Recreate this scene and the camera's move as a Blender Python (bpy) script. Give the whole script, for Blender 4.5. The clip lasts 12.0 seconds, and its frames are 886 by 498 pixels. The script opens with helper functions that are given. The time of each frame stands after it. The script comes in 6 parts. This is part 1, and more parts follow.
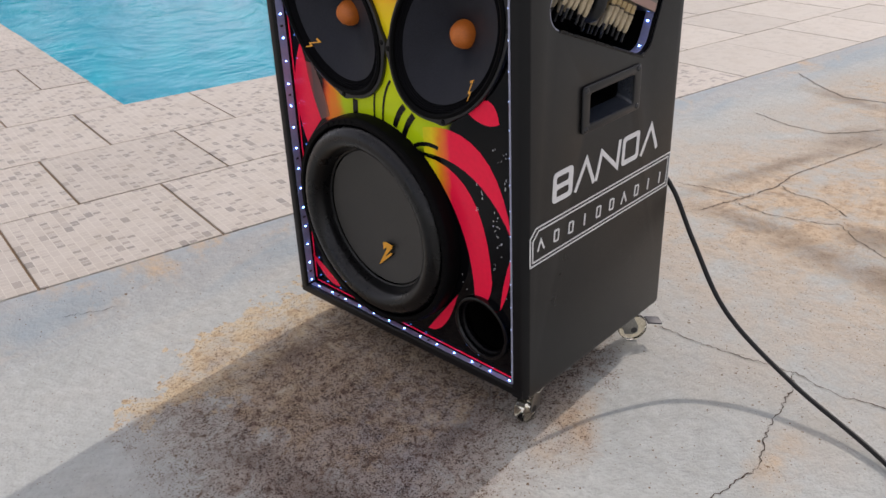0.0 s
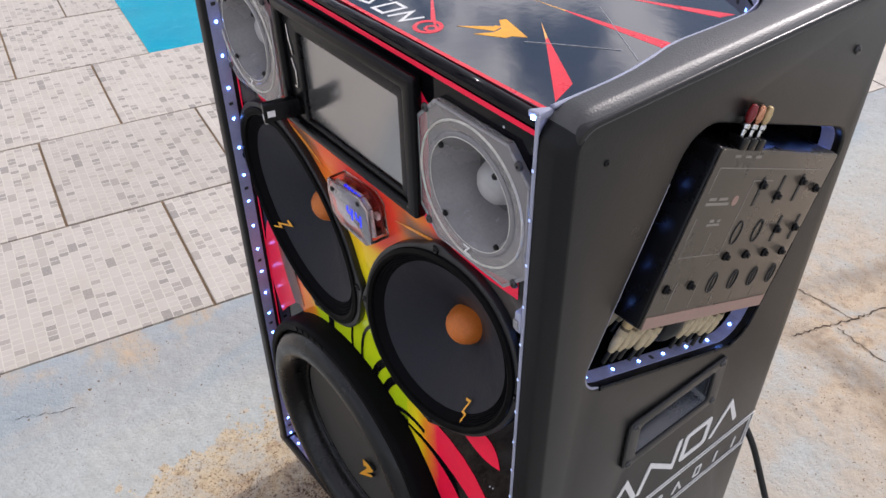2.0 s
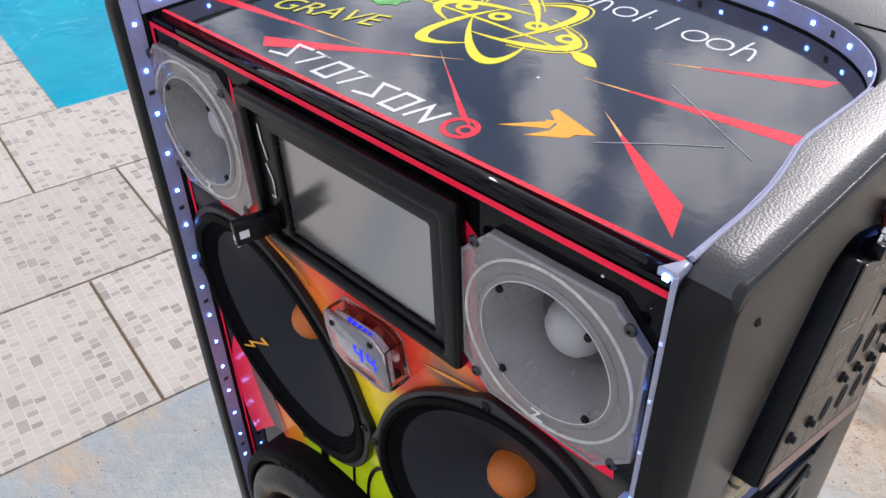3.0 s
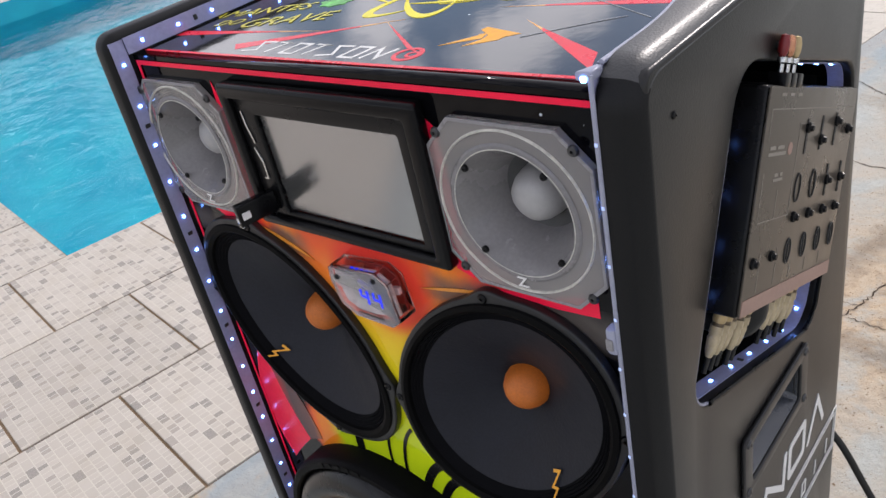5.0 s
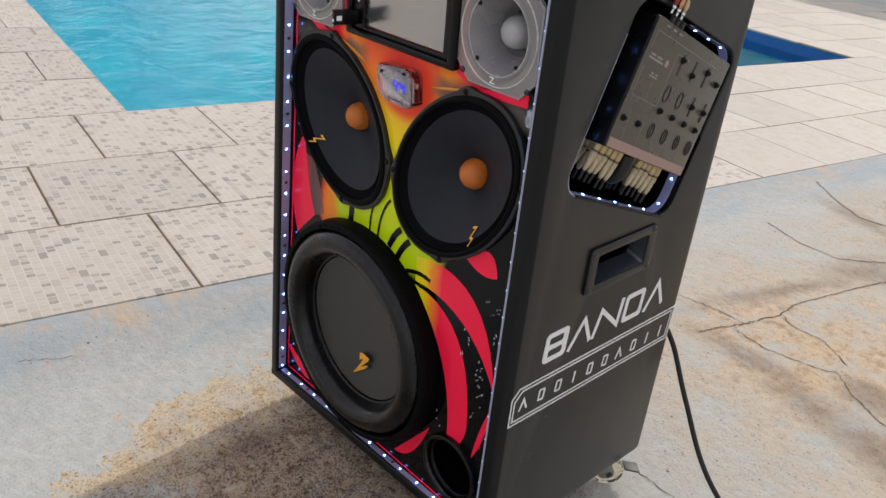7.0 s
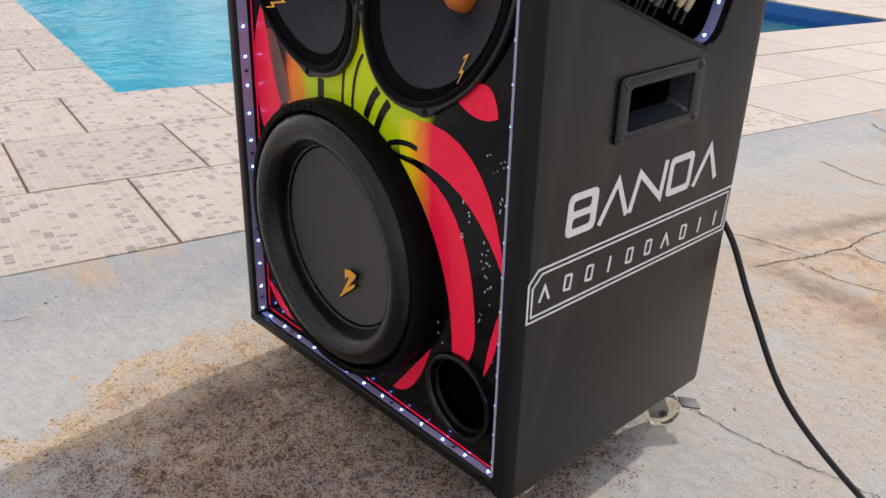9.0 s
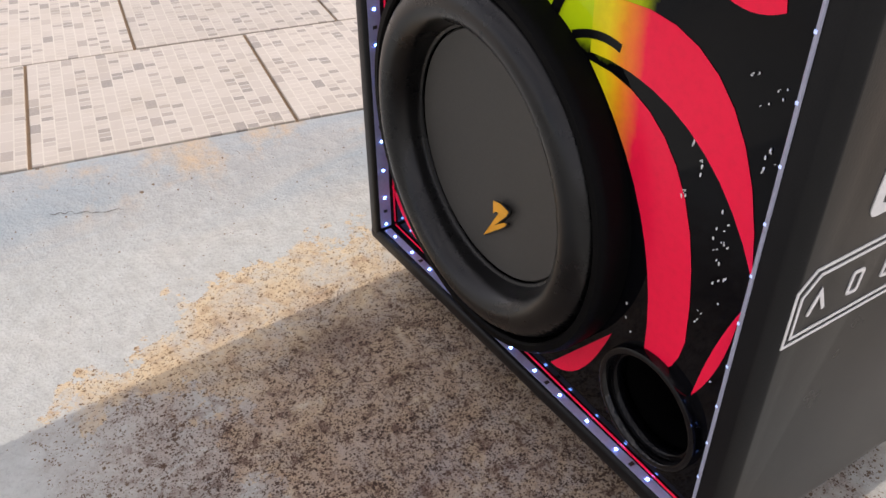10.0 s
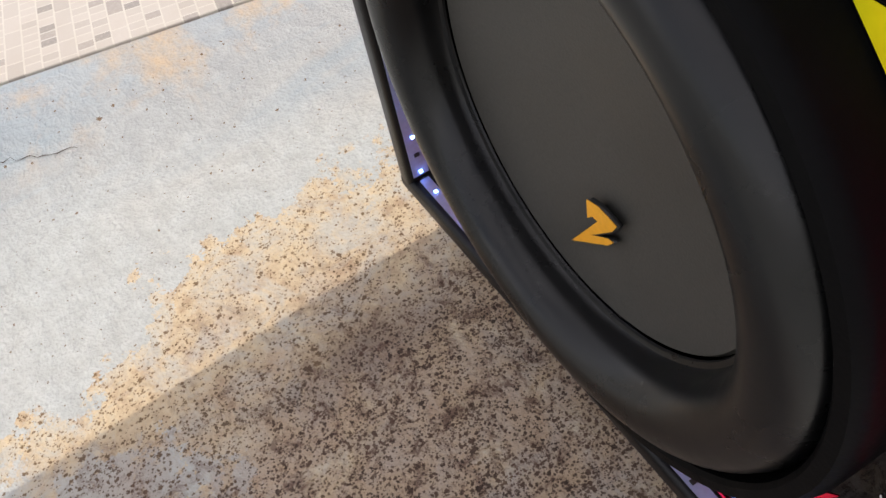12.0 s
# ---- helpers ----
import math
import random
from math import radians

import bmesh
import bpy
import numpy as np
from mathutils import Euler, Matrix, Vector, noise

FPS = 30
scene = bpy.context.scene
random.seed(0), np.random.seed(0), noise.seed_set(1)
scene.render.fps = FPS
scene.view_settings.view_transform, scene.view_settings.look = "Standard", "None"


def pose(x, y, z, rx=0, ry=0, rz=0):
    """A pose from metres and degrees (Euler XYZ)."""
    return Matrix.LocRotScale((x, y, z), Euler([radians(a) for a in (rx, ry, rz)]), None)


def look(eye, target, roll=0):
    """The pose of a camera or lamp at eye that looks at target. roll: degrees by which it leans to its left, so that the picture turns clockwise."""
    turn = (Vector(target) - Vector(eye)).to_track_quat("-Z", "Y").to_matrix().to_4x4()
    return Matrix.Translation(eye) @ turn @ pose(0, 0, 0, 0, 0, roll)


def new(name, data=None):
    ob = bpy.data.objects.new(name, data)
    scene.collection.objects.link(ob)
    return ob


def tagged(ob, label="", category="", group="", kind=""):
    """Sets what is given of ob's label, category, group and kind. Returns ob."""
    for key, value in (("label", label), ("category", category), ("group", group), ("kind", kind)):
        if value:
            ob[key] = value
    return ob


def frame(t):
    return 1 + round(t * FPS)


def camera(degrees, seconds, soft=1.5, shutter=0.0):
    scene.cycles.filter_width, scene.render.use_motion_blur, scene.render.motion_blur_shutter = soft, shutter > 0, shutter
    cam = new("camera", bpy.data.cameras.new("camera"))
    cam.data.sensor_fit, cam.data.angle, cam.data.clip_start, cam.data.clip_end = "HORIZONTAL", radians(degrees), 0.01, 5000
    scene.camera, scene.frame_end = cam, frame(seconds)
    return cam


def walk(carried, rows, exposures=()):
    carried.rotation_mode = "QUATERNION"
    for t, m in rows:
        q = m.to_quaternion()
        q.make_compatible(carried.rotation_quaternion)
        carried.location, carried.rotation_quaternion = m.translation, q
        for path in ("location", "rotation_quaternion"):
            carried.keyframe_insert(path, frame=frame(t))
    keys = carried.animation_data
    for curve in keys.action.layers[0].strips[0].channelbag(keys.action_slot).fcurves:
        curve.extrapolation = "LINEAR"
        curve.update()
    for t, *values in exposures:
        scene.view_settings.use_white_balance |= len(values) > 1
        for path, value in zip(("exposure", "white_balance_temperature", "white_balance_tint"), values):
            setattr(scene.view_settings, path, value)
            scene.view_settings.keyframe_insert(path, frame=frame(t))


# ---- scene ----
cam = camera(56.7, 12.0)
PATH = [
    (0, (0.612, -0.748, 0.838), (-0.657, 0.478, -0.103), -3.8),
    (0.5, (0.527, -0.629, 0.891), (-0.728, 0.483, -0.199), -4.6),
    (1, (0.452, -0.481, 0.941), (-0.813, 0.486, -0.27), -5.7),
    (1.5, (0.399, -0.368, 1.035), (-0.881, 0.534, -0.209), -4.5),
    (2, (0.281, -0.301, 1.092), (-0.962, 0.633, -0.166), -1.5),
    (2.5, (0.158, -0.259, 1.091), (-1.024, 0.728, -0.186), -1.7),
    (2.7, (0.122, -0.247, 1.085), (-1.029, 0.772, -0.194), -2.0),
    (4.3, (0.084, -0.282, 1.021), (-1.044, 1.006, -0.012), -2.6),
    (4.5, (0.111, -0.298, 1.016), (-1.055, 0.96, -0.012), -3.9),
    (5, (0.197, -0.333, 1.001), (-1.051, 0.858, -0.012), -13.8),
    (5.5, (0.295, -0.387, 0.977), (-1.028, 0.738, -0.013), -17.6),
    (6, (0.387, -0.446, 0.966), (-0.972, 0.646, -0.014), -12.1),
    (6.5, (0.461, -0.521, 0.971), (-0.892, 0.588, 0.002), -2.8),
    (7, (0.511, -0.64, 0.96), (-0.752, 0.601, 0.029), 5.0),
    (7.2, (0.534, -0.685, 0.94), (-0.715, 0.594, 0.043), 7.6),
    (8.8, (0.482, -0.564, 0.705), (-0.85, 0.684, -0.113), 1.4),
    (9, (0.457, -0.512, 0.697), (-0.888, 0.686, -0.172), 0.5),
    (9.5, (0.368, -0.406, 0.679), (-1.013, 0.595, -0.365), -0.6),
    (10, (0.208, -0.353, 0.638), (-1.175, 0.459, -0.556), -2.2),
    (10.5, (0.068, -0.294, 0.608), (-1.252, 0.348, -0.75), -4.3),
    (11, (-0.032, -0.233, 0.567), (-1.238, 0.217, -0.963), -8.6),
    (11.5, (-0.073, -0.172, 0.546), (-1.268, 0.217, -1.01), -13.8),
    (12, (-0.077, -0.153, 0.534), (-1.292, 0.254, -1.002), -15.4),
]
walk(cam, [(t, look(eye, target, roll)) for t, eye, target, roll in PATH],
     exposures=[(0.0, -0.5, 6550, 19), (1.5, -0.4, 6450, 19), (2.5, -0.15, 6100, 17), (4.5, -0.43, 6250, 17), (5.0, -0.31, 6350, 16), (5.5, -0.27, 6500, 15), (7.0, -0.4, 6600, 15), (9.0, -0.28, 6700, 20), (10.0, -0.08, 6750, 20), (11.0, -0.02, 6750, 17), (12.0, 0.1, 6700, 16)])

# ---------------------------------------------------------------- light
world = bpy.data.worlds.new("sky")
scene.world = world
world.use_nodes = True
wn, wl = world.node_tree.nodes, world.node_tree.links
SUN_EL, SUN_AZ = radians(33.7), radians(-1.7)      # sun stands behind the cabinet, towards +y
sky = wn.new("ShaderNodeTexSky")
sky.sky_type, sky.sun_disc = "NISHITA", False
sky.sun_elevation, sky.sun_rotation = SUN_EL, SUN_AZ
sky.air_density, sky.dust_density = 1.0, 0.6
cloud_at = wn.new("ShaderNodeTexCoord")
cloud = wn.new("ShaderNodeTexNoise")
cloud.inputs["Scale"].default_value, cloud.inputs["Detail"].default_value = 9.0, 6
cloud_ramp = wn.new("ShaderNodeValToRGB")
cloud_ramp.color_ramp.elements[0].position, cloud_ramp.color_ramp.elements[1].position = 0.43, 0.565
cloud_mix = wn.new("ShaderNodeMix")
cloud_mix.data_type = "RGBA"
cloud_mix.inputs[7].default_value = (15.5, 15.6, 16.0, 1)
wl.new(cloud_at.outputs["Generated"], cloud.inputs["Vector"])
wl.new(cloud.outputs["Fac"], cloud_ramp.inputs["Fac"])
wl.new(cloud_ramp.outputs["Color"], cloud_mix.inputs[0])
wl.new(sky.outputs["Color"], cloud_mix.inputs[6])
wl.new(cloud_mix.outputs[2], wn["Background"].inputs["Color"])
wn["Background"].inputs["Strength"].default_value = 0.118

sun = new("sun", bpy.data.lights.new("sun", "SUN"))
sun.data.energy, sun.data.angle, sun.data.color = 3.05, radians(0.6), (1.0, 0.94, 0.86)
toward = Vector((-math.sin(-SUN_AZ) * math.cos(SUN_EL), math.cos(SUN_AZ) * math.cos(SUN_EL), math.sin(SUN_EL)))
sun.matrix_world = look(toward * 20, (0, 0, 0))


# ---------------------------------------------------------------- materials
DECK_TURN = 0.146          # the deck stands turned against the cabinet
EDGE, ROW, LONG = -0.899, 0.395, 0.389          # tile edge, row depth, tile length


def nodes_of(name):
    m = bpy.data.materials.new(name)
    m.use_nodes = True
    return m, m.node_tree.nodes, m.node_tree.links, m.node_tree.nodes["Principled BSDF"]


def noise_node(n, l, vec, scale, detail=4, rough=0.55, distort=0.0):
    t = n.new("ShaderNodeTexNoise")
    t.inputs["Scale"].default_value, t.inputs["Detail"].default_value = scale, detail
    t.inputs["Roughness"].default_value, t.inputs["Distortion"].default_value = rough, distort
    l.new(vec, t.inputs["Vector"])
    return t.outputs["Fac"]


def math_node(n, l, op, a, b=None, clamp=False):
    t = n.new("ShaderNodeMath")
    t.operation, t.use_clamp = op, clamp
    for i, v in enumerate((a, b)):
        if v is None:
            continue
        if isinstance(v, (int, float)):
            t.inputs[i].default_value = v
        else:
            l.new(v, t.inputs[i])
    return t.outputs[0]


def span(n, l, v, a, b, lo=0.0, hi=1.0, smooth=False):
    t = n.new("ShaderNodeMapRange")
    if smooth:
        t.interpolation_type = "SMOOTHSTEP"
    l.new(v, t.inputs["Value"])
    for k, x in (("From Min", a), ("From Max", b), ("To Min", lo), ("To Max", hi)):
        t.inputs[k].default_value = x
    return t.outputs["Result"]


def mix(n, l, fac, a, b, blend="MIX"):
    t = n.new("ShaderNodeMix")
    t.data_type, t.blend_type = "RGBA", blend
    for i, v in ((0, fac), (6, a), (7, b)):
        if isinstance(v, (int, float)):
            t.inputs[i].default_value = v
        elif isinstance(v, tuple):
            t.inputs[i].default_value = (*v, 1)
        else:
            l.new(v, t.inputs[i])
    return t.outputs[2]


def ramp(n, l, fac, stops, mode="LINEAR"):
    t = n.new("ShaderNodeValToRGB")
    cr = t.color_ramp
    cr.interpolation = mode
    while len(cr.elements) < len(stops):
        cr.elements.new(0.5)
    for e, (p, c) in zip(cr.elements, stops):
        e.position, e.color = p, (*c, 1)
    l.new(fac, t.inputs["Fac"])
    return t.outputs["Color"]


def bump(n, l, p, height, strength, distance, normal=None):
    t = n.new("ShaderNodeBump")
    t.inputs["Strength"].default_value, t.inputs["Distance"].default_value = strength, distance
    l.new(height, t.inputs["Height"])
    if normal is not None:
        l.new(normal, t.inputs["Normal"])
    l.new(t.outputs["Normal"], p.inputs["Normal"])
    return t.outputs["Normal"]


def plain(name, col, rough=0.5, metal=0.0, var=0.12, fine=220.0, coarse=18.0, relief=0.15, depth=0.0006, coat=0.0, ior=1.5, spec=0.5):
    """A plain surface with grain and wear at two scales."""
    m, n, l, p = nodes_of(name)
    c = n.new("ShaderNodeTexCoord").outputs["Object"]
    a, b = noise_node(n, l, c, fine, 3), noise_node(n, l, c, coarse, 5, 0.6)
    both = math_node(n, l, "ADD", math_node(n, l, "MULTIPLY", a, 0.5), math_node(n, l, "MULTIPLY", b, 0.5))
    f = span(n, l, both, 0.3, 0.7, 1 - var, 1 + var)
    vm = n.new("ShaderNodeVectorMath")
    vm.operation = "SCALE"
    vm.inputs[0].default_value = col
    l.new(f, vm.inputs["Scale"])
    l.new(vm.outputs[0], p.inputs["Base Color"])
    l.new(span(n, l, b, 0.3, 0.7, max(rough - 0.07, 0.02), rough + 0.07), p.inputs["Roughness"])
    p.inputs["Metallic"].default_value, p.inputs["IOR"].default_value = metal, ior
    p.inputs["Coat Weight"].default_value, p.inputs["Specular IOR Level"].default_value = coat, spec
    if relief:
        bump(n, l, p, a, relief, depth)
    return m


def glow(name, col, strength):
    m, n, l, p = nodes_of(name)
    p.inputs["Base Color"].default_value = (0.8, 0.8, 0.8, 1)
    p.inputs["Emission Color"].default_value, p.inputs["Emission Strength"].default_value = (*col, 1), strength
    return m


def clear(name, col, rough=0.05, ior=1.49):
    m, n, l, p = nodes_of(name)
    p.inputs["Base Color"].default_value, p.inputs["Roughness"].default_value = (*col, 1), rough
    p.inputs["Transmission Weight"].default_value, p.inputs["IOR"].default_value = 1.0, ior
    return m


def vinyl(name, low, high, relief, gloss=0.42):
    """Dark grey pebbled covering of the cabinet."""
    m, n, l, p = nodes_of(name)
    c = n.new("ShaderNodeTexCoord").outputs["Object"]
    v = n.new("ShaderNodeTexVoronoi")
    v.inputs["Scale"].default_value = 700
    l.new(c, v.inputs["Vector"])
    big = noise_node(n, l, c, 7, 5, 0.6)
    dust = noise_node(n, l, c, 60, 6, 0.7)
    col = ramp(n, l, big, [(0.3, (0.0064, 0.0059, 0.0056)), (0.7, (0.0102, 0.0094, 0.0088))])
    col = mix(n, l, span(n, l, dust, 0.55, 0.8, 0, 0.3), col, (0.045, 0.042, 0.04))
    l.new(col, p.inputs["Base Color"])
    l.new(span(n, l, big, 0.3, 0.7, low, high), p.inputs["Roughness"])
    grain = math_node(n, l, "ADD", v.outputs["Distance"], math_node(n, l, "MULTIPLY", dust, 0.6))
    p.inputs["Specular IOR Level"].default_value = gloss
    bump(n, l, p, grain, relief, 0.0007)
    return m


def concrete():
    """Old pale concrete with ochre soil stains, specks and a blue-grey trowelled slope by the tiles."""
    m, n, l, p = nodes_of("old_concrete")
    c = n.new("ShaderNodeTexCoord").outputs["Object"]
    wob = n.new("ShaderNodeTexNoise")
    wob.inputs["Scale"].default_value, wob.inputs["Detail"].default_value, wob.inputs["Roughness"].default_value = 5.5, 8, 0.72
    l.new(c, wob.inputs["Vector"])
    sub = n.new("ShaderNodeVectorMath")
    sub.operation = "SUBTRACT"
    l.new(wob.outputs["Color"], sub.inputs[0])
    sub.inputs[1].default_value = (0.5, 0.5, 0.5)
    mad = n.new("ShaderNodeVectorMath")
    mad.operation = "MULTIPLY_ADD"
    l.new(sub.outputs[0], mad.inputs[0])
    mad.inputs[1].default_value = (0.42, 0.42, 0)
    l.new(c, mad.inputs[2])

    calm = n.new("ShaderNodeVectorMath")
    calm.operation = "MULTIPLY_ADD"
    l.new(sub.outputs[0], calm.inputs[0])
    calm.inputs[1].default_value = (0.13, 0.13, 0)
    l.new(c, calm.inputs[2])

    def blob(x, y, rx, ry, turn, soft, warp=mad):
        mp = n.new("ShaderNodeMapping")
        mp.vector_type = "TEXTURE"
        mp.inputs["Location"].default_value = (x, y, 0)
        mp.inputs["Rotation"].default_value = (0, 0, radians(turn))
        mp.inputs["Scale"].default_value = (rx, ry, 1)
        l.new(warp.outputs[0], mp.inputs["Vector"])
        ln = n.new("ShaderNodeVectorMath")
        ln.operation = "LENGTH"
        l.new(mp.outputs[0], ln.inputs[0])
        return span(n, l, ln.outputs["Value"], 1 + soft, 1 - soft)

    def union(*a):
        r = a[0]
        for b in a[1:]:
            r = math_node(n, l, "MAXIMUM", r, b)
        return r

    grain = noise_node(n, l, c, 330, 3, 0.6)
    mid = noise_node(n, l, c, 38, 6, 0.65)
    big = noise_node(n, l, c, 3.2, 6, 0.6)
    base = ramp(n, l, big, [(0.3, (0.425, 0.45, 0.425)), (0.5, (0.495, 0.515, 0.48)), (0.7, (0.49, 0.475, 0.42))])
    base = mix(n, l, span(n, l, mid, 0.35, 0.7, 0, 0.6), base, (0.365, 0.365, 0.33))
    base = mix(n, l, span(n, l, noise_node(n, l, c, 150, 5, 0.7), 0.50, 0.70, 0, 0.5), base, (0.30, 0.30, 0.28))
    # blue-grey trowelled slope along the tile edge
    slope = n.new("ShaderNodeAttribute")
    slope.attribute_name = "slope"
    sl = math_node(n, l, "MULTIPLY", slope.outputs["Fac"], span(n, l, mid, 0.25, 0.6, 0.55, 1.0))
    base = mix(n, l, math_node(n, l, "MULTIPLY", sl, 0.8), base, (0.365, 0.375, 0.375))
    # bluish streaks and faint rust along the slope
    st = n.new("ShaderNodeMapping")
    st.inputs["Rotation"].default_value = (0, 0, DECK_TURN)
    st.inputs["Scale"].default_value = (9, 1.6, 1)
    l.new(c, st.inputs["Vector"])
    streak = noise_node(n, l, st.outputs[0], 1.0, 7, 0.65, 0.6)
    near = span(n, l, slope.outputs["Fac"], 0.0, 0.35)
    base = mix(n, l, math_node(n, l, "MULTIPLY", near, span(n, l, streak, 0.47, 0.60, 0, 0.6)), base, (0.31, 0.385, 0.42))
    rust = noise_node(n, l, c, 5.0, 8, 0.7, 0.3)
    base = mix(n, l, math_node(n, l, "MULTIPLY", span(n, l, slope.outputs["Fac"], 0.25, 0.7), span(n, l, rust, 0.53, 0.66, 0, 0.8)), base, (0.56, 0.41, 0.25))
    ochre = union(blob(-0.36, -0.02, 0.27, 0.27, 0, 0.4), blob(-0.55, -0.22, 0.06, 0.19, 22, 0.6), blob(-0.40, 0.06, 0.25, 0.22, 0, 0.45))
    rear = union(blob(0.035, 0.05, 0.035, 0.075, 25, 0.6, calm), blob(0.30, 0.18, 0.025, 0.06, 0, 0.9, calm), blob(-0.02, 1.0, 0.33, 0.42, 20, 0.7), blob(0.25, 1.2, 0.5, 0.62, 0, 0.7), blob(-0.15, 2.0, 0.16, 0.3, 0, 0.8))
    small = noise_node(n, l, c, 16, 10, 0.78)
    tiny = noise_node(n, l, c, 75, 6, 0.7)
    ragged = math_node(n, l, "ADD", ochre, math_node(n, l, "ADD", math_node(n, l, "MULTIPLY", math_node(n, l, "SUBTRACT", small, 0.5), 1.3), math_node(n, l, "MULTIPLY", math_node(n, l, "SUBTRACT", tiny, 0.5), 0.45)))
    och = math_node(n, l, "MULTIPLY", span(n, l, ragged, 0.50, 0.575), span(n, l, ochre, 0.0, 0.25))
    bare = noise_node(n, l, c, 21, 9, 0.72, 0.7)          # places where the soil has worn away
    och = math_node(n, l, "MULTIPLY", och, span(n, l, bare, 0.38, 0.54, 0.35, 1.0))
    soil = ramp(n, l, mid, [(0.3, (0.40, 0.25, 0.125)), (0.5, (0.61, 0.465, 0.27)), (0.68, (0.58, 0.51, 0.38))])
    base = mix(n, l, math_node(n, l, "MULTIPLY", och, 0.85), base, soil)
    worn = noise_node(n, l, c, 9, 9, 0.7, 0.4)
    rear = math_node(n, l, "MULTIPLY", rear, span(n, l, worn, 0.36, 0.54, 0.1, 1.0))
    base = mix(n, l, rear, base, ramp(n, l, mid, [(0.3, (0.33, 0.235, 0.15)), (0.5, (0.53, 0.40, 0.265)), (0.7, (0.58, 0.48, 0.35))]))
    core = union(blob(-0.25, -0.10, 0.27, 0.34, 0, 0.3), blob(-0.27, 0.12, 0.26, 0.26, 0, 0.2), blob(-0.08, -0.20, 0.14, 0.26, 10, 0.5))
    core = math_node(n, l, "MULTIPLY", core, span(n, l, noise_node(n, l, c, 13, 9, 0.75, 0.8), 0.36, 0.46, 0.3, 1.0))
    grime = math_node(n, l, "MULTIPLY", core, span(n, l, small, 0.34, 0.62, 0.85, 0.5))
    base = mix(n, l, grime, base, ramp(n, l, small, [(0.36, (0.385, 0.312, 0.25)), (0.5, (0.305, 0.208, 0.150)), (0.64, (0.175, 0.102, 0.070))]))
    pale = math_node(n, l, "MULTIPLY", union(blob(-0.17, -0.10, 0.10, 0.10, 0, 0.7, calm), blob(-0.10, -0.16, 0.05, 0.09, 30, 0.8, calm)), span(n, l, bare, 0.60, 0.42, 0.1, 0.55))
    base = mix(n, l, pale, base, (0.315, 0.305, 0.32))          # bare, lilac-grey concrete in the soil
    smear = union(blob(-0.09, -0.06, 0.018, 0.06, 10, 0.9, calm), blob(-0.28, -0.32, 0.05, 0.02, 30, 0.9, calm), blob(-0.45, -0.10, 0.03, 0.05, 0, 0.9, calm), blob(-0.15, -0.28, 0.07, 0.025, 20, 0.9, calm))
    base = mix(n, l, math_node(n, l, "MULTIPLY", smear, 0.55), base, (0.10, 0.075, 0.065))
    clump = noise_node(n, l, c, 48, 10, 0.82, 0.5)
    base = mix(n, l, math_node(n, l, "MULTIPLY", core, span(n, l, clump, 0.505, 0.59, 0, 0.85)), base, (0.115, 0.066, 0.047))
    # damp brown-grey smears on the soil behind
    dark = union(blob(-0.05, 0.865, 0.13, 0.030, -4, 0.8, calm), blob(0.10, 0.82, 0.10, 0.050, -15, 0.7, calm), blob(0.30, 0.78, 0.22, 0.060, -12, 0.6, calm), blob(0.16, 0.945, 0.07, 0.04, -20, 0.5, calm),
                 blob(-0.17, 1.25, 0.27, 0.026, 73, 0.8, calm), blob(-0.10, 1.55, 0.10, 0.06, 70, 0.8, calm), blob(-0.26, 1.92, 0.12, 0.035, -20, 0.8, calm))
    base = mix(n, l, math_node(n, l, "MULTIPLY", dark, span(n, l, small, 0.32, 0.6, 0.35, 0.8)), base, (0.225, 0.175, 0.125))
    # pits and grit: ragged dark flecks, thick where the soil lies
    cover = math_node(n, l, "ADD", math_node(n, l, "MULTIPLY", union(core, math_node(n, l, "MULTIPLY", och, 0.42), math_node(n, l, "MULTIPLY", rear, 0.09)), span(n, l, small, 0.36, 0.62, 0.40, 1.7)), 0.012)

    def grit(scale, share, low, high):
        vo = n.new("ShaderNodeTexVoronoi")
        vo.inputs["Scale"].default_value = scale
        jig = n.new("ShaderNodeVectorMath")
        jig.operation = "MULTIPLY_ADD"
        l.new(wob2.outputs["Color"], jig.inputs[0])
        jig.inputs[1].default_value = (1.0 / scale, 1.0 / scale, 0)
        l.new(c, jig.inputs[2])
        l.new(jig.outputs[0], vo.inputs["Vector"])
        sep = n.new("ShaderNodeSeparateColor")
        l.new(vo.outputs["Color"], sep.inputs[0])
        keep = math_node(n, l, "LESS_THAN", sep.outputs[0], math_node(n, l, "MULTIPLY", cover, share))
        return math_node(n, l, "MULTIPLY", keep, math_node(n, l, "LESS_THAN", vo.outputs["Distance"], span(n, l, sep.outputs[1], 0, 1, low, high)))

    wob2 = n.new("ShaderNodeTexNoise")
    wob2.inputs["Scale"].default_value, wob2.inputs["Detail"].default_value = 520, 2
    l.new(c, wob2.inputs["Vector"])
    dot = union(grit(150, 0.12, 0.12, 0.44), grit(280, 0.50, 0.14, 0.54), math_node(n, l, "MULTIPLY", grit(520, 0.52, 0.25, 0.65), 0.9), math_node(n, l, "MULTIPLY", grit(42, 0.045, 0.08, 0.26), 0.9))
    fleck = mix(n, l, core, (0.17, 0.105, 0.052), ramp(n, l, mid, [(0.35, (0.020, 0.012, 0.010)), (0.65, (0.085, 0.044, 0.028))]))
    base = mix(n, l, math_node(n, l, "MULTIPLY", dot, 0.9), base, fleck)
    l.new(base, p.inputs["Base Color"])
    p.inputs["Roughness"].default_value = 0.9
    p.inputs["Specular IOR Level"].default_value = 0.25
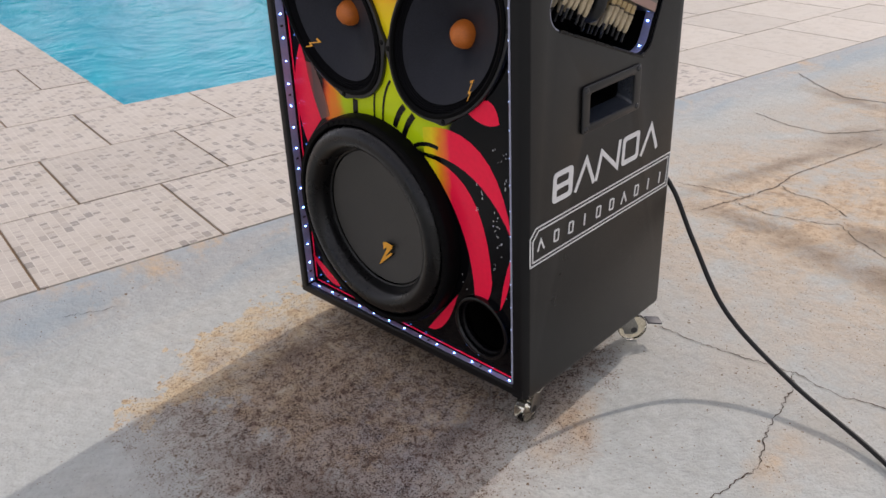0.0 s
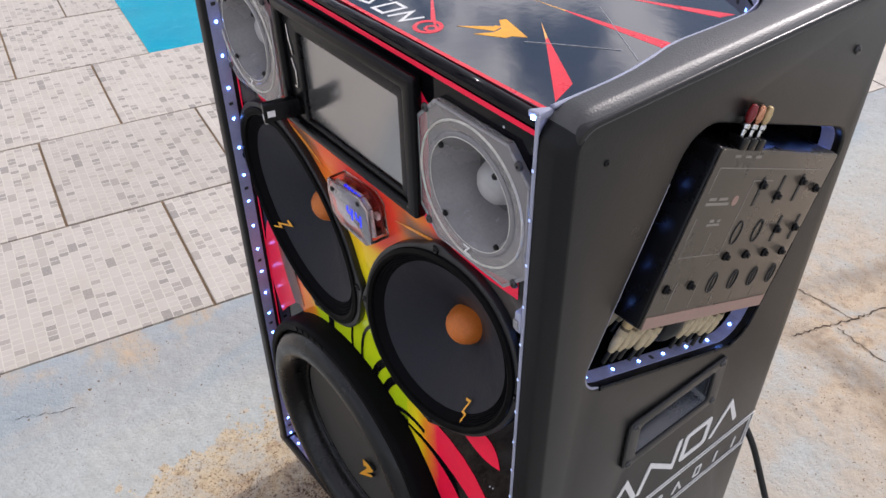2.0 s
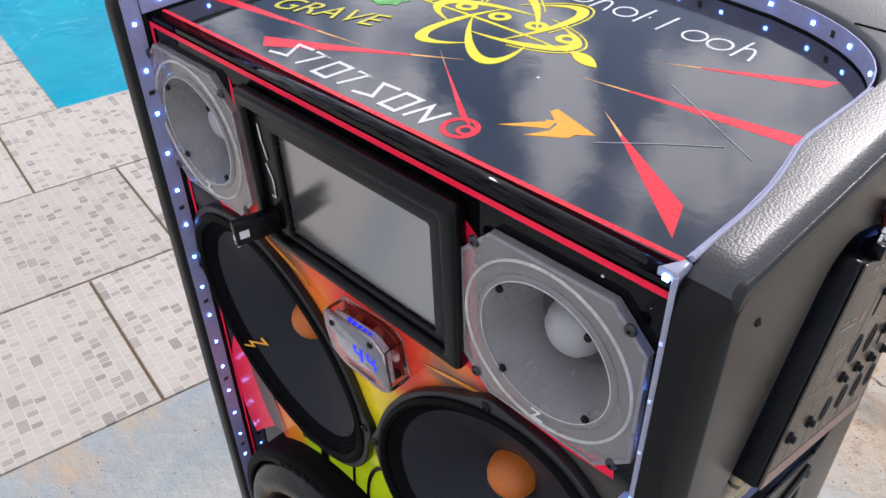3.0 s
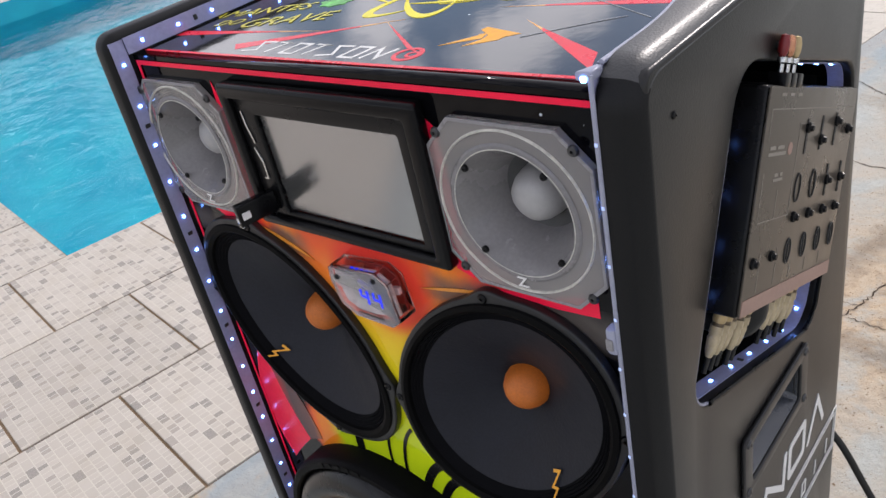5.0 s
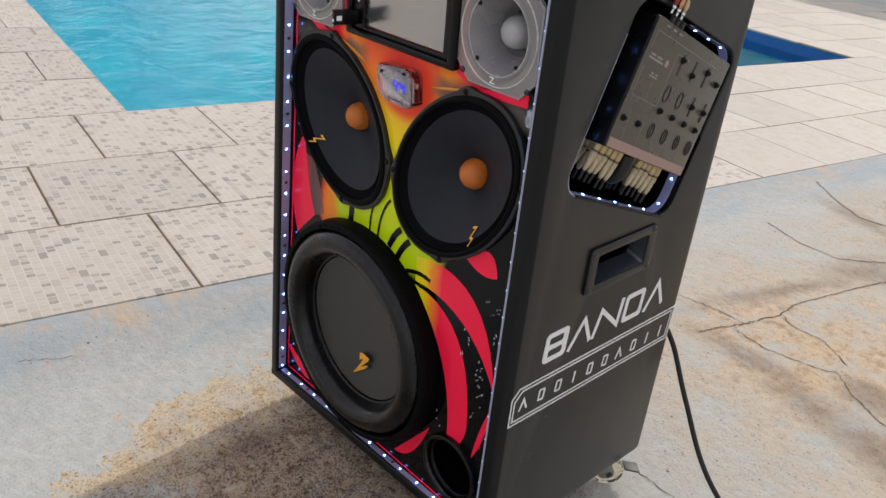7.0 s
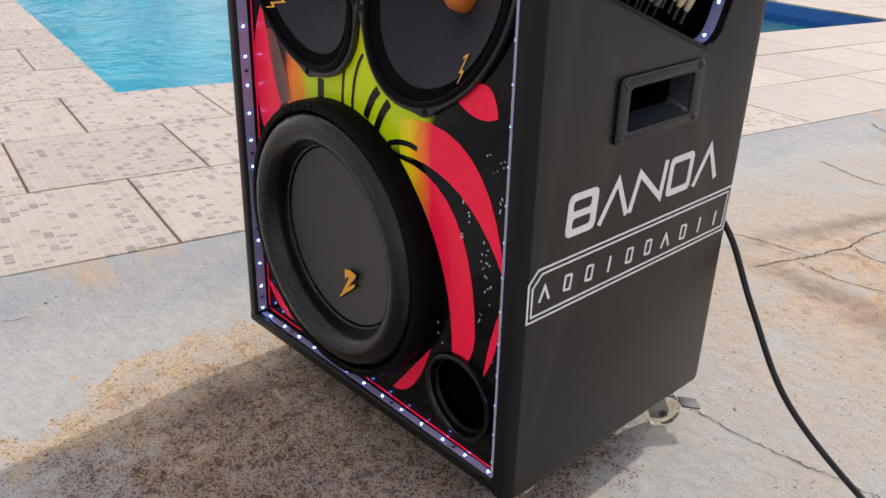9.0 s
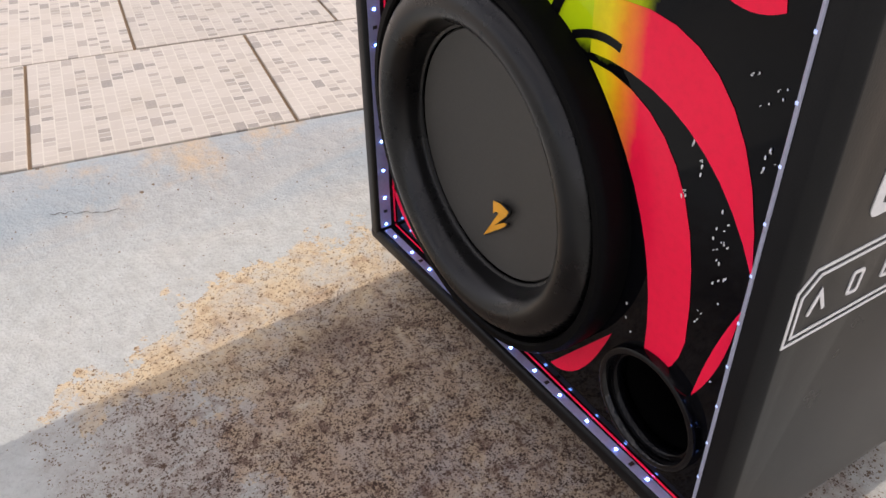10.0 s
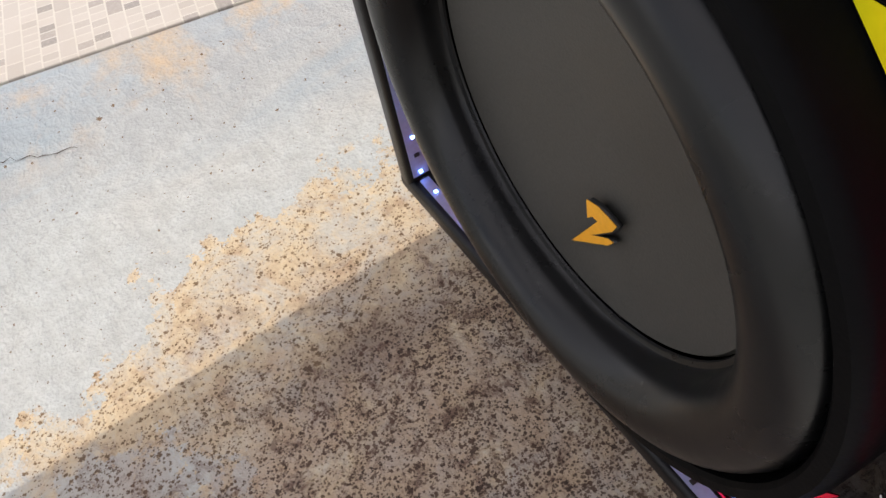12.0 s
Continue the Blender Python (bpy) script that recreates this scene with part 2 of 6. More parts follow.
    h = math_node(n, l, "ADD", math_node(n, l, "MULTIPLY", grain, 0.35), math_node(n, l, "MULTIPLY", mid, 1.5))
    h = math_node(n, l, "SUBTRACT", h, math_node(n, l, "MULTIPLY", dot, 0.35))
    bump(n, l, p, h, 0.75, 0.0045)
    return m


def mosaic_tile(name, paleness):
    """Cream ceramic tile printed with columns of small grey-brown rectangles, the print more or less pale."""
    m, n, l, p = nodes_of(name)
    c = n.new("ShaderNodeTexCoord").outputs["Object"]
    info = n.new("ShaderNodeObjectInfo")
    shift = n.new("ShaderNodeVectorMath")
    shift.operation = "ADD"
    l.new(c, shift.inputs[0])
    comb = n.new("ShaderNodeCombineXYZ")
    off = math_node(n, l, "SNAP", math_node(n, l, "MULTIPLY", info.outputs["Random"], 30), LONG / 20 * 6)
    l.new(math_node(n, l, "MULTIPLY", info.outputs["Random"], 3), comb.inputs[0])
    l.new(off, comb.inputs[1])
    l.new(comb.outputs[0], shift.inputs[1])
    b = n.new("ShaderNodeTexBrick")
    b.offset, b.offset_frequency, b.squash, b.squash_frequency = 0.37, 2, 2.2, 3
    b.inputs["Color1"].default_value, b.inputs["Color2"].default_value, b.inputs["Mortar"].default_value = (0, 0, 0, 1), (1, 1, 1, 1), (0.7, 0.7, 0.7, 1)
    b.inputs["Scale"].default_value, b.inputs["Mortar Size"].default_value, b.inputs["Mortar Smooth"].default_value = 1.0, 0.0011, 0.2
    b.inputs["Brick Width"].default_value, b.inputs["Row Height"].default_value = 0.0150, LONG / 20
    l.new(shift.outputs[0], b.inputs["Vector"])
    pick = ramp(n, l, b.outputs["Color"], [(0.0, (0.27, 0.245, 0.215)), (0.09, (0.35, 0.31, 0.27)), (0.18, (0.43, 0.385, 0.33)), (0.29, (0.485, 0.437, 0.375)), (0.62, (0.515, 0.465, 0.40))], "CONSTANT")
    fine, dirt = noise_node(n, l, c, 260, 4, 0.65), noise_node(n, l, c, 9, 6, 0.65)
    pick = mix(n, l, span(n, l, fine, 0.42, 0.66, 0, 0.4), pick, (0.50, 0.455, 0.395))
    col = mix(n, l, paleness, mix(n, l, b.outputs["Fac"], pick, (0.575, 0.535, 0.455)), (0.54, 0.50, 0.425))
    col = mix(n, l, span(n, l, dirt, 0.46, 0.74, 0, 0.45), col, (0.43, 0.37, 0.285))
    tint = span(n, l, info.outputs["Random"], 0, 1, 0.92, 1.05)
    vm = n.new("ShaderNodeVectorMath")
    vm.operation = "SCALE"
    l.new(col, vm.inputs[0])
    l.new(tint, vm.inputs["Scale"])
    l.new(vm.outputs[0], p.inputs["Base Color"])
    l.new(span(n, l, fine, 0.3, 0.7, 0.55, 0.75), p.inputs["Roughness"])
    h = math_node(n, l, "ADD", math_node(n, l, "MULTIPLY", b.outputs["Fac"], -1.0), math_node(n, l, "MULTIPLY", fine, 0.5))
    bump(n, l, p, h, 0.25, 0.001)
    return m


def airbrush():
    """Glossy black baffle with an airbrushed glow: red by the drivers, orange round the meter, yellow and lime below."""
    m, n, l, p = nodes_of("airbrushed_lacquer")
    c = n.new("ShaderNodeTexCoord").outputs["Object"]
    wob = noise_node(n, l, c, 22, 5, 0.6)
    sx = n.new("ShaderNodeSeparateXYZ")
    l.new(c, sx.inputs[0])
    z = math_node(n, l, "ADD", sx.outputs[2], math_node(n, l, "MULTIPLY", math_node(n, l, "SUBTRACT", wob, 0.5), 0.03))
    x = math_node(n, l, "ADD", sx.outputs[0], math_node(n, l, "MULTIPLY", math_node(n, l, "SUBTRACT", wob, 0.5), 0.04))
    hue = ramp(n, l, span(n, l, z, 0.40, 0.84), [(0.0, (0.42, 0.60, 0.006)), (0.24, (0.60, 0.70, 0.008)), (0.38, (0.88, 0.74, 0.012)), (0.47, (0.92, 0.60, 0.02)), (0.55, (0.92, 0.30, 0.03)), (0.66, (0.90, 0.13, 0.03)), (0.82, (0.80, 0.015, 0.03))])
    d = math_node(n, l, "ABSOLUTE", math_node(n, l, "ADD", x, 0.243))
    low = math_node(n, l, "SUBTRACT", d, span(n, l, z, 0.48, 0.56, 0.05, 0.0))
    side = mix(n, l, span(n, l, low, 0.062, 0.088, 0, 1, True), hue, (0.88, 0.24, 0.02))
    side = mix(n, l, span(n, l, low, 0.092, 0.125, 0, 1, True), side, (0.86, 0.01, 0.028))
    # extent of the paint: wide below, narrowing towards the top, black beyond
    wide = ramp(n, l, span(n, l, z, 0.36, 0.86), [(0.0, (0.11,) * 3), (0.14, (0.18,) * 3), (0.3, (0.16,) * 3), (0.62, (0.15,) * 3), (0.70, (0.155,) * 3), (0.80, (0.125,) * 3), (0.87, (0.01,) * 3)])
    gap = math_node(n, l, "SUBTRACT", wide, d)
    fac = span(n, l, gap, -0.006, 0.018, 0, 1, True)
    fac = math_node(n, l, "MULTIPLY", fac, math_node(n, l, "MULTIPLY", span(n, l, z, 0.385, 0.42, 0, 1), span(n, l, z, 0.80, 0.785, 0, 1)))
    cut = math_node(n, l, "MULTIPLY", span(n, l, x, -0.150, -0.132), span(n, l, z, 0.53, 0.50))
    cut = math_node(n, l, "MAXIMUM", cut, math_node(n, l, "MULTIPLY", span(n, l, x, -0.400, -0.412), span(n, l, z, 0.53, 0.49)))
    cut = math_node(n, l, "MAXIMUM", cut, math_node(n, l, "MULTIPLY", span(n, l, x, -0.222, -0.205), span(n, l, z, 0.420, 0.410)))
    fac = math_node(n, l, "MULTIPLY", fac, math_node(n, l, "SUBTRACT", 1.0, cut))
    # a red halo round the meter, grey smoke to both sides of it
    ring = n.new("ShaderNodeVectorMath")
    ring.operation = "LENGTH"
    rm = n.new("ShaderNodeMapping")
    rm.vector_type = "TEXTURE"
    rm.inputs["Location"].default_value, rm.inputs["Scale"].default_value = (-0.229, 0, 0.667), (0.042, 1, 0.035)
    l.new(c, rm.inputs["Vector"])
    l.new(rm.outputs[0], ring.inputs[0])
    side = mix(n, l, span(n, l, ring.outputs["Value"], 1.5, 0.95, 0, 0.85, True), side, (0.88, 0.035, 0.028))
    smoke = math_node(n, l, "MULTIPLY", span(n, l, math_node(n, l, "ABSOLUTE", math_node(n, l, "SUBTRACT", z, 0.683)), 0.020, 0.004, 0, 1, True), span(n, l, d, 0.050, 0.088, 0, 1, True))
    col = mix(n, l, fac, (0.0024, 0.0024, 0.0032), side)
    col = mix(n, l, math_node(n, l, "MULTIPLY", smoke, 0.85), col, (0.10, 0.085, 0.075))
    speck = n.new("ShaderNodeTexVoronoi")
    speck.inputs["Scale"].default_value = 75
    l.new(c, speck.inputs["Vector"])
    sc = n.new("ShaderNodeSeparateColor")
    l.new(speck.outputs["Color"], sc.inputs[0])
    sp = math_node(n, l, "MULTIPLY", math_node(n, l, "LESS_THAN", sc.outputs[0], 0.12), math_node(n, l, "LESS_THAN", speck.outputs["Distance"], span(n, l, sc.outputs[1], 0, 1, 0.02, 0.09)))
    sp = math_node(n, l, "MULTIPLY", sp, math_node(n, l, "SUBTRACT", 1.0, fac))
    col = mix(n, l, math_node(n, l, "MULTIPLY", sp, 0.8), col, (0.7, 0.72, 0.75))
    l.new(col, p.inputs["Base Color"])
    l.new(span(n, l, wob, 0.3, 0.7, 0.025, 0.06), p.inputs["Roughness"])
    p.inputs["Specular IOR Level"].default_value = 0.16
    bump(n, l, p, noise_node(n, l, c, 60, 3), 0.03, 0.002)
    return m


def flame_paint(name, stops, axis, a, b):
    """Lacquer whose colour runs along one axis of the baffle."""
    m, n, l, p = nodes_of(name)
    c = n.new("ShaderNodeTexCoord").outputs["Object"]
    sx = n.new("ShaderNodeSeparateXYZ")
    l.new(c, sx.inputs[0])
    w = math_node(n, l, "MULTIPLY", math_node(n, l, "SUBTRACT", noise_node(n, l, c, 30, 4), 0.5), 0.02)
    col = ramp(n, l, span(n, l, math_node(n, l, "ADD", sx.outputs[axis], w), a, b), stops)
    l.new(mix(n, l, span(n, l, noise_node(n, l, c, 140, 4), 0.45, 0.8, 0, 0.1), col, (0.25, 0.01, 0.015)), p.inputs["Base Color"])
    p.inputs["Roughness"].default_value, p.inputs["Specular IOR Level"].default_value = 0.25, 0.2
    return m


def top_lacquer():
    m, n, l, p = nodes_of("black_top_lacquer")
    c = n.new("ShaderNodeTexCoord").outputs["Object"]
    speck = n.new("ShaderNodeTexVoronoi")
    speck.inputs["Scale"].default_value = 60
    l.new(c, speck.inputs["Vector"])
    sc = n.new("ShaderNodeSeparateColor")
    l.new(speck.outputs["Color"], sc.inputs[0])
    sp = math_node(n, l, "MULTIPLY", math_node(n, l, "LESS_THAN", sc.outputs[0], 0.03), math_node(n, l, "LESS_THAN", speck.outputs["Distance"], 0.07))
    cl = noise_node(n, l, c, 9, 5)
    scr = n.new("ShaderNodeTexNoise")
    scr.inputs["Scale"].default_value, scr.inputs["Detail"].default_value = 14, 6
    mp = n.new("ShaderNodeMapping")
    mp.inputs["Scale"].default_value = (3, 60, 1)
    mp.inputs["Rotation"].default_value = (0, 0, 0.5)
    l.new(c, mp.inputs["Vector"])
    l.new(mp.outputs[0], scr.inputs["Vector"])
    col = mix(n, l, span(n, l, cl, 0.35, 0.7), (0.0075, 0.008, 0.009), (0.018, 0.0185, 0.020))
    col = mix(n, l, span(n, l, scr.outputs["Fac"], 0.68, 0.74, 0, 0.15), col, (0.12, 0.125, 0.13))
    col = mix(n, l, math_node(n, l, "MULTIPLY", sp, 0.8), col, (0.75, 0.78, 0.8))
    l.new(col, p.inputs["Base Color"])
    l.new(span(n, l, cl, 0.3, 0.7, 0.05, 0.1), p.inputs["Roughness"])
    p.inputs["IOR"].default_value = 2.12
    bump(n, l, p, noise_node(n, l, c, 35, 3), 0.05, 0.002)
    return m


def pool_water():
    m, n, l, p = nodes_of("pool_water")
    n.remove(p)
    out = n["Material Output"]
    c = n.new("ShaderNodeTexCoord").outputs["Object"]
    a, b = noise_node(n, l, c, 4.5, 3, 0.5, 0.6), noise_node(n, l, c, 10, 3, 0.5, 0.5)
    h = math_node(n, l, "ADD", a, math_node(n, l, "MULTIPLY", b, 0.25))
    bp = n.new("ShaderNodeBump")
    bp.inputs["Strength"].default_value, bp.inputs["Distance"].default_value = 0.3, 0.05
    l.new(h, bp.inputs["Height"])
    tr = n.new("ShaderNodeBsdfRefraction")
    tr.inputs["Color"].default_value, tr.inputs["Roughness"].default_value, tr.inputs["IOR"].default_value = (0.55, 0.93, 0.98, 1), 0.02, 1.2
    gl = n.new("ShaderNodeBsdfGlossy")
    gl.inputs["Roughness"].default_value = 0.04
    fr = n.new("ShaderNodeFresnel")
    fr.inputs["IOR"].default_value = 1.33
    mx = n.new("ShaderNodeMixShader")
    for s in (tr, gl, fr):
        l.new(bp.outputs["Normal"], s.inputs["Normal"])
    l.new(math_node(n, l, "MULTIPLY", fr.outputs[0], 0.7), mx.inputs[0])
    l.new(tr.outputs[0], mx.inputs[1])
    l.new(gl.outputs[0], mx.inputs[2])
    l.new(mx.outputs[0], out.inputs["Surface"])
    return m


def pool_liner():
    m, n, l, p = nodes_of("turquoise_liner")
    c = n.new("ShaderNodeTexCoord").outputs["Object"]
    v = n.new("ShaderNodeTexVoronoi")
    v.feature = "SMOOTH_F1"
    v.inputs["Scale"].default_value = 5.5
    w = n.new("ShaderNodeTexNoise")
    w.inputs["Scale"].default_value, w.inputs["Detail"].default_value = 3, 4
    l.new(c, w.inputs["Vector"])
    l.new(mix(n, l, 0.3, c, w.outputs["Color"]), v.inputs["Vector"])
    # lighter cells paint rippling sunlight into the liner's turquoise
    col = ramp(n, l, v.outputs["Distance"], [(0.05, (0.005, 0.35, 0.47)), (0.5, (0.008, 0.44, 0.54)), (0.85, (0.025, 0.55, 0.62))])
    l.new(mix(n, l, span(n, l, noise_node(n, l, c, 1.2, 4), 0.35, 0.7, 0, 0.4), col, (0.004, 0.30, 0.44)), p.inputs["Base Color"])
    p.inputs["Roughness"].default_value = 0.5
    return m


VINYL, VINYL_RIM = vinyl("pebbled_vinyl", 0.27, 0.35, 0.11), vinyl("padded_vinyl", 0.40, 0.50, 0.19, 1.0)
EDGE_BLACK = plain("dull_black_covering", (0.0045, 0.0045, 0.005), 0.40, 0, 0.3, 700, 14, 0.25, 0.0005, spec=0.24)
CONCRETE, TILE, TILE_PALE, GROUT = concrete(), mosaic_tile("mosaic_tile", 0.0), mosaic_tile("pale_mosaic_tile", 0.72), plain("sandy_grout", (0.27, 0.185, 0.11), 0.95, 0, 0.3, 300, 14, 0.4, 0.002)
CRACK = plain("earth_in_crack", (0.062, 0.040, 0.024), 0.95, 0, 0.4, 400, 30)
WATER, LINER = pool_water(), pool_liner()
BLUE_WALL = plain("deep_blue_pool_wall", (0.006, 0.095, 0.33), 0.35, 0, 0.25, 60, 6)
COPING = plain("pale_coping", (0.55, 0.50, 0.43), 0.8, 0, 0.15, 200, 8, 0.3, 0.001)
BAFFLE, TOP_BLACK = airbrush(), top_lacquer()
RED = flame_paint("red_flame_lacquer", [(0.0, (0.97, 0.014, 0.058)), (1.0, (0.98, 0.016, 0.062))], 2, 0.1, 0.8)
SWOOSH = flame_paint("yellow_to_red_lacquer", [(0.0, (0.50, 0.64, 0.008)), (0.18, (0.86, 0.66, 0.01)), (0.28, (0.90, 0.30, 0.015)), (0.40, (0.97, 0.014, 0.060))], 0, -0.20, -0.04)
SMOKE_PAINT = flame_paint("smoky_mauve_lacquer", [(0.0, (0.42, 0.02, 0.03)), (0.35, (0.10, 0.055, 0.055)), (0.8, (0.16, 0.075, 0.065)), (1.0, (0.50, 0.15, 0.05))], 0, -0.445, -0.396)
SLASH = plain("black_brushstroke", (0.004, 0.004, 0.0045), 0.25, 0, 0.2, spec=0.2)
STREAK = plain("orange_streak", (0.78, 0.28, 0.03), 0.3, 0, 0.2)
RUBBER = plain("black_rubber", (0.0028, 0.0028, 0.0030), 0.29, 0, 0.25, 500, 25, 0.08, 0.0003, spec=0.36)
PORT_BLACK = plain("polished_black_plastic", (0.0025, 0.0025, 0.003), 0.10, 0, 0.2, 300, 40, 0.05, 0.0003, spec=0.4)
RUBBER_RING = plain("dull_rubber_gasket", (0.0028, 0.0028, 0.003), 0.5, 0, 0.25, 400, 30, 0.25, 0.0006, spec=0.05)
WOOFER_CONE = plain("grey_black_woofer_cone", (0.044, 0.041, 0.036), 0.45, 0, 0.3, 700, 12, 0.3, 0.0004, spec=0.38)
PAPER = plain("pressed_paper_cone", (0.014, 0.015, 0.021), 0.5, 0, 0.3, 380, 30, 0.4, 0.0008, spec=0.2)
CLOTH = plain("dark_cloth_surround", (0.005, 0.005, 0.006), 0.8, 0, 0.3, 900, 40, 0.5, 0.0006, spec=0.05)
STEEL_BLACK = plain("black_enamelled_steel", (0.004, 0.004, 0.0045), 0.3, 0, 0.25, 300, 40, 0.1, 0.0003, spec=0.22)
FRAME_STEEL = plain("satin_black_steel", (0.010, 0.010, 0.011), 0.42, 0, 0.25, 300, 40, 0.1, 0.0003, spec=0.45)
ORANGE = plain("orange_dust_cap", (0.52, 0.135, 0.014), 0.5, 0, 0.2, 600, 60, 0.3, 0.0004)
GOLD = plain("amber_print", (0.80, 0.36, 0.02), 0.4, 0, 0.12)
BLACK_PLASTIC = plain("black_plastic", (0.0035, 0.0035, 0.004), 0.22, 0, 0.25, 500, 40, 0.08, 0.0003, spec=0.16)
SCREEN = plain("hazy_touch_glass", (0.06, 0.059, 0.057), 0.2, 0, 0.1, 80, 8, 0.0, 0, 0.0, 4.4)
SMOKY = clear("smoky_acrylic", (0.56, 0.52, 0.50), 0.08)
SMOKY.node_tree.nodes["Principled BSDF"].inputs["Transmission Weight"].default_value = 0.65
MILKY = clear("milky_acrylic", (0.95, 0.93, 0.94), 0.04)
MILKY.node_tree.nodes["Principled BSDF"].inputs["Transmission Weight"].default_value = 0.9
ACRYLIC = clear("clear_acrylic", (0.96, 0.95, 0.93), 0.09)
RING = plain("yellowed_pale_ring", (0.56, 0.54, 0.48), 0.35, 0, 0.35, 300, 70)
HAZE = plain("hazy_cut_edge", (0.25, 0.24, 0.245), 0.3, 0, 0.2, 300, 60)
FROST = plain("frosted_plate_edge", (0.78, 0.77, 0.73), 0.35, 0, 0.08)
HORN = plain("grey_horn_plastic", (0.20, 0.19, 0.19), 0.24, 0, 0.15, 400, 20, 0.1, 0.0003)
HORN_DARK = plain("dark_horn_throat", (0.05, 0.05, 0.05), 0.45, 0, 0.2)
SATIN = plain("satin_dome", (0.38, 0.37, 0.365), 0.42, 0.1, 0.1)
SCREW_STEEL = plain("dark_screw_steel", (0.07, 0.07, 0.072), 0.35, 0.8, 0.3)
CHROME = plain("bright_zinc_plate", (0.62, 0.62, 0.60), 0.25, 1.0, 0.2, 300, 30)
# the same zinc, darkened in colour for the shade under the cabinet
FORK = plain("shaded_zinc_plate", (0.30, 0.30, 0.285), 0.32, 1.0, 0.3, 300, 30)
PEDAL = plain("scuffed_dark_pedal", (0.045, 0.045, 0.048), 0.5, 0.0, 0.4)
GRIP = plain("worn_black_plastic", (0.011, 0.011, 0.012), 0.34, 0, 0.3, 300, 40, 0.12, 0.0004, spec=0.4)
# bluish lift in the colour stands for sky light on the cup's floor
CUP = plain("sky_tinted_cup_plastic", (0.018, 0.022, 0.030), 0.2, 0, 0.2, ior=1.7)
WHITE_INK = plain("white_vinyl_print", (0.72, 0.71, 0.69), 0.5, 0, 0.08)
SCRATCH = plain("pale_scratch", (0.32, 0.33, 0.34), 0.5, 0, 0.1)
YELLOW_INK = plain("yellow_print", (0.80, 0.70, 0.01), 0.35, 0, 0.08)
OLIVE_INK = plain("dull_yellow_print", (0.62, 0.56, 0.05), 0.35, 0, 0.2)
GREEN_INK = plain("green_print", (0.13, 0.44, 0.10), 0.4, 0, 0.7, 160, 90)
TIP_INK = plain("pale_orange_print", (0.86, 0.42, 0.10), 0.35, 0, 0.3)
RED_INK = plain("red_print", (0.75, 0.015, 0.03), 0.3, 0, 0.1)
STRIP = plain("white_flexible_strip", (0.31, 0.32, 0.50), 0.35, 0, 0.12, 300, 60)
SILICONE = plain("milky_silicone", (0.33, 0.34, 0.43), 0.3, 0, 0.08)
CHIP = plain("black_chip", (0.02, 0.02, 0.02), 0.5)
LED_GLOW = glow("lit_led", (0.13, 0.32, 1.0), 30.0)
BEAD_GLOW = glow("dim_blue_glint", (0.12, 0.34, 1.0), 0.7)
DIGIT_GLOW = glow("blue_digits", (0.01, 0.03, 1.0), 1.6)
DIGIT_GLOW.node_tree.nodes["Principled BSDF"].inputs["Base Color"].default_value = (0.01, 0.01, 0.12, 1)
MIXER_FACE = plain("brown_grey_anodised_panel", (0.112, 0.094, 0.074), 0.3, 0.5, 0.12, 500, 20, 0.15, 0.0003)
MIXER_PRINT = plain("pale_panel_print", (0.24, 0.215, 0.18), 0.5)
MIXER_RED = plain("dusty_pink_band", (0.32, 0.20, 0.16), 0.5)
BRASS = plain("worn_gold_plug", (0.46, 0.34, 0.17), 0.4, 0.35, 0.3, 200, 60)
PLUG_CREAM = plain("yellowed_cream_plastic", (0.42, 0.34, 0.21), 0.45, 0, 0.3, 250, 70)
COLLAR = plain("tarnished_collar", (0.10, 0.075, 0.045), 0.45, 0.4, 0.3)
COPPER = plain("copper_terminal", (0.55, 0.26, 0.15), 0.3, 0.9, 0.3)
AMBER = clear("clear_amber_wheel", (0.95, 0.88, 0.72), 0.06)
CABLE = plain("black_cable_sheath", (0.012, 0.012, 0.012), 0.42, 0, 0.25, 500, 30, spec=0.3)
PCB = plain("pale_circuit_board", (0.76, 0.70, 0.71), 0.4, 0, 0.5, 300, 120)
BOARD_RED = plain("dark_red_board", (0.20, 0.012, 0.014), 0.4, 0, 0.3)
# near-black that puts the shade of recesses and gaps into the colour
VOID = plain("deep_shade_black", (0.002, 0.002, 0.002), 0.9, 0, 0.2, spec=0.04)


# ---------------------------------------------------------------- building helpers
FRONT = Matrix(((1, 0, 0, 0), (0, 0, -1, 0), (0, 1, 0, 0), (0, 0, 0, 1)))     # plate x, y -> world x, z; out of the front
SIDE = Matrix(((0, 0, 1, 0), (1, 0, 0, 0), (0, 1, 0, 0), (0, 0, 0, 1)))       # plate x, y -> world y, z; out of the right side
FLAT = Matrix.Identity(4)


def at(x, y, z):
    return Matrix.Translation((x, y, z))


def thing(name, m, label, category, group="", kind=""):
    ob = new(name)
    ob.empty_display_size = 0.05
    ob.matrix_world = m
    return tagged(ob, label, category, group, kind)


def part(name, mesh, material, parent, label="", smooth=True):
    """One mesh object under a thing or under a part."""
    if isinstance(mesh, bmesh.types.BMesh):
        me = bpy.data.meshes.new(name)
        mesh.to_mesh(me)
        mesh.free()
        mesh = me
    if not mesh.materials:
        mesh.materials.append(material)
    if smooth:
        mesh.shade_smooth()
        mesh.set_sharp_from_angle(angle=radians(38))
    ob = new(name, mesh)
    ob.parent = parent
    if label:
        ob["label"] = label
    return ob


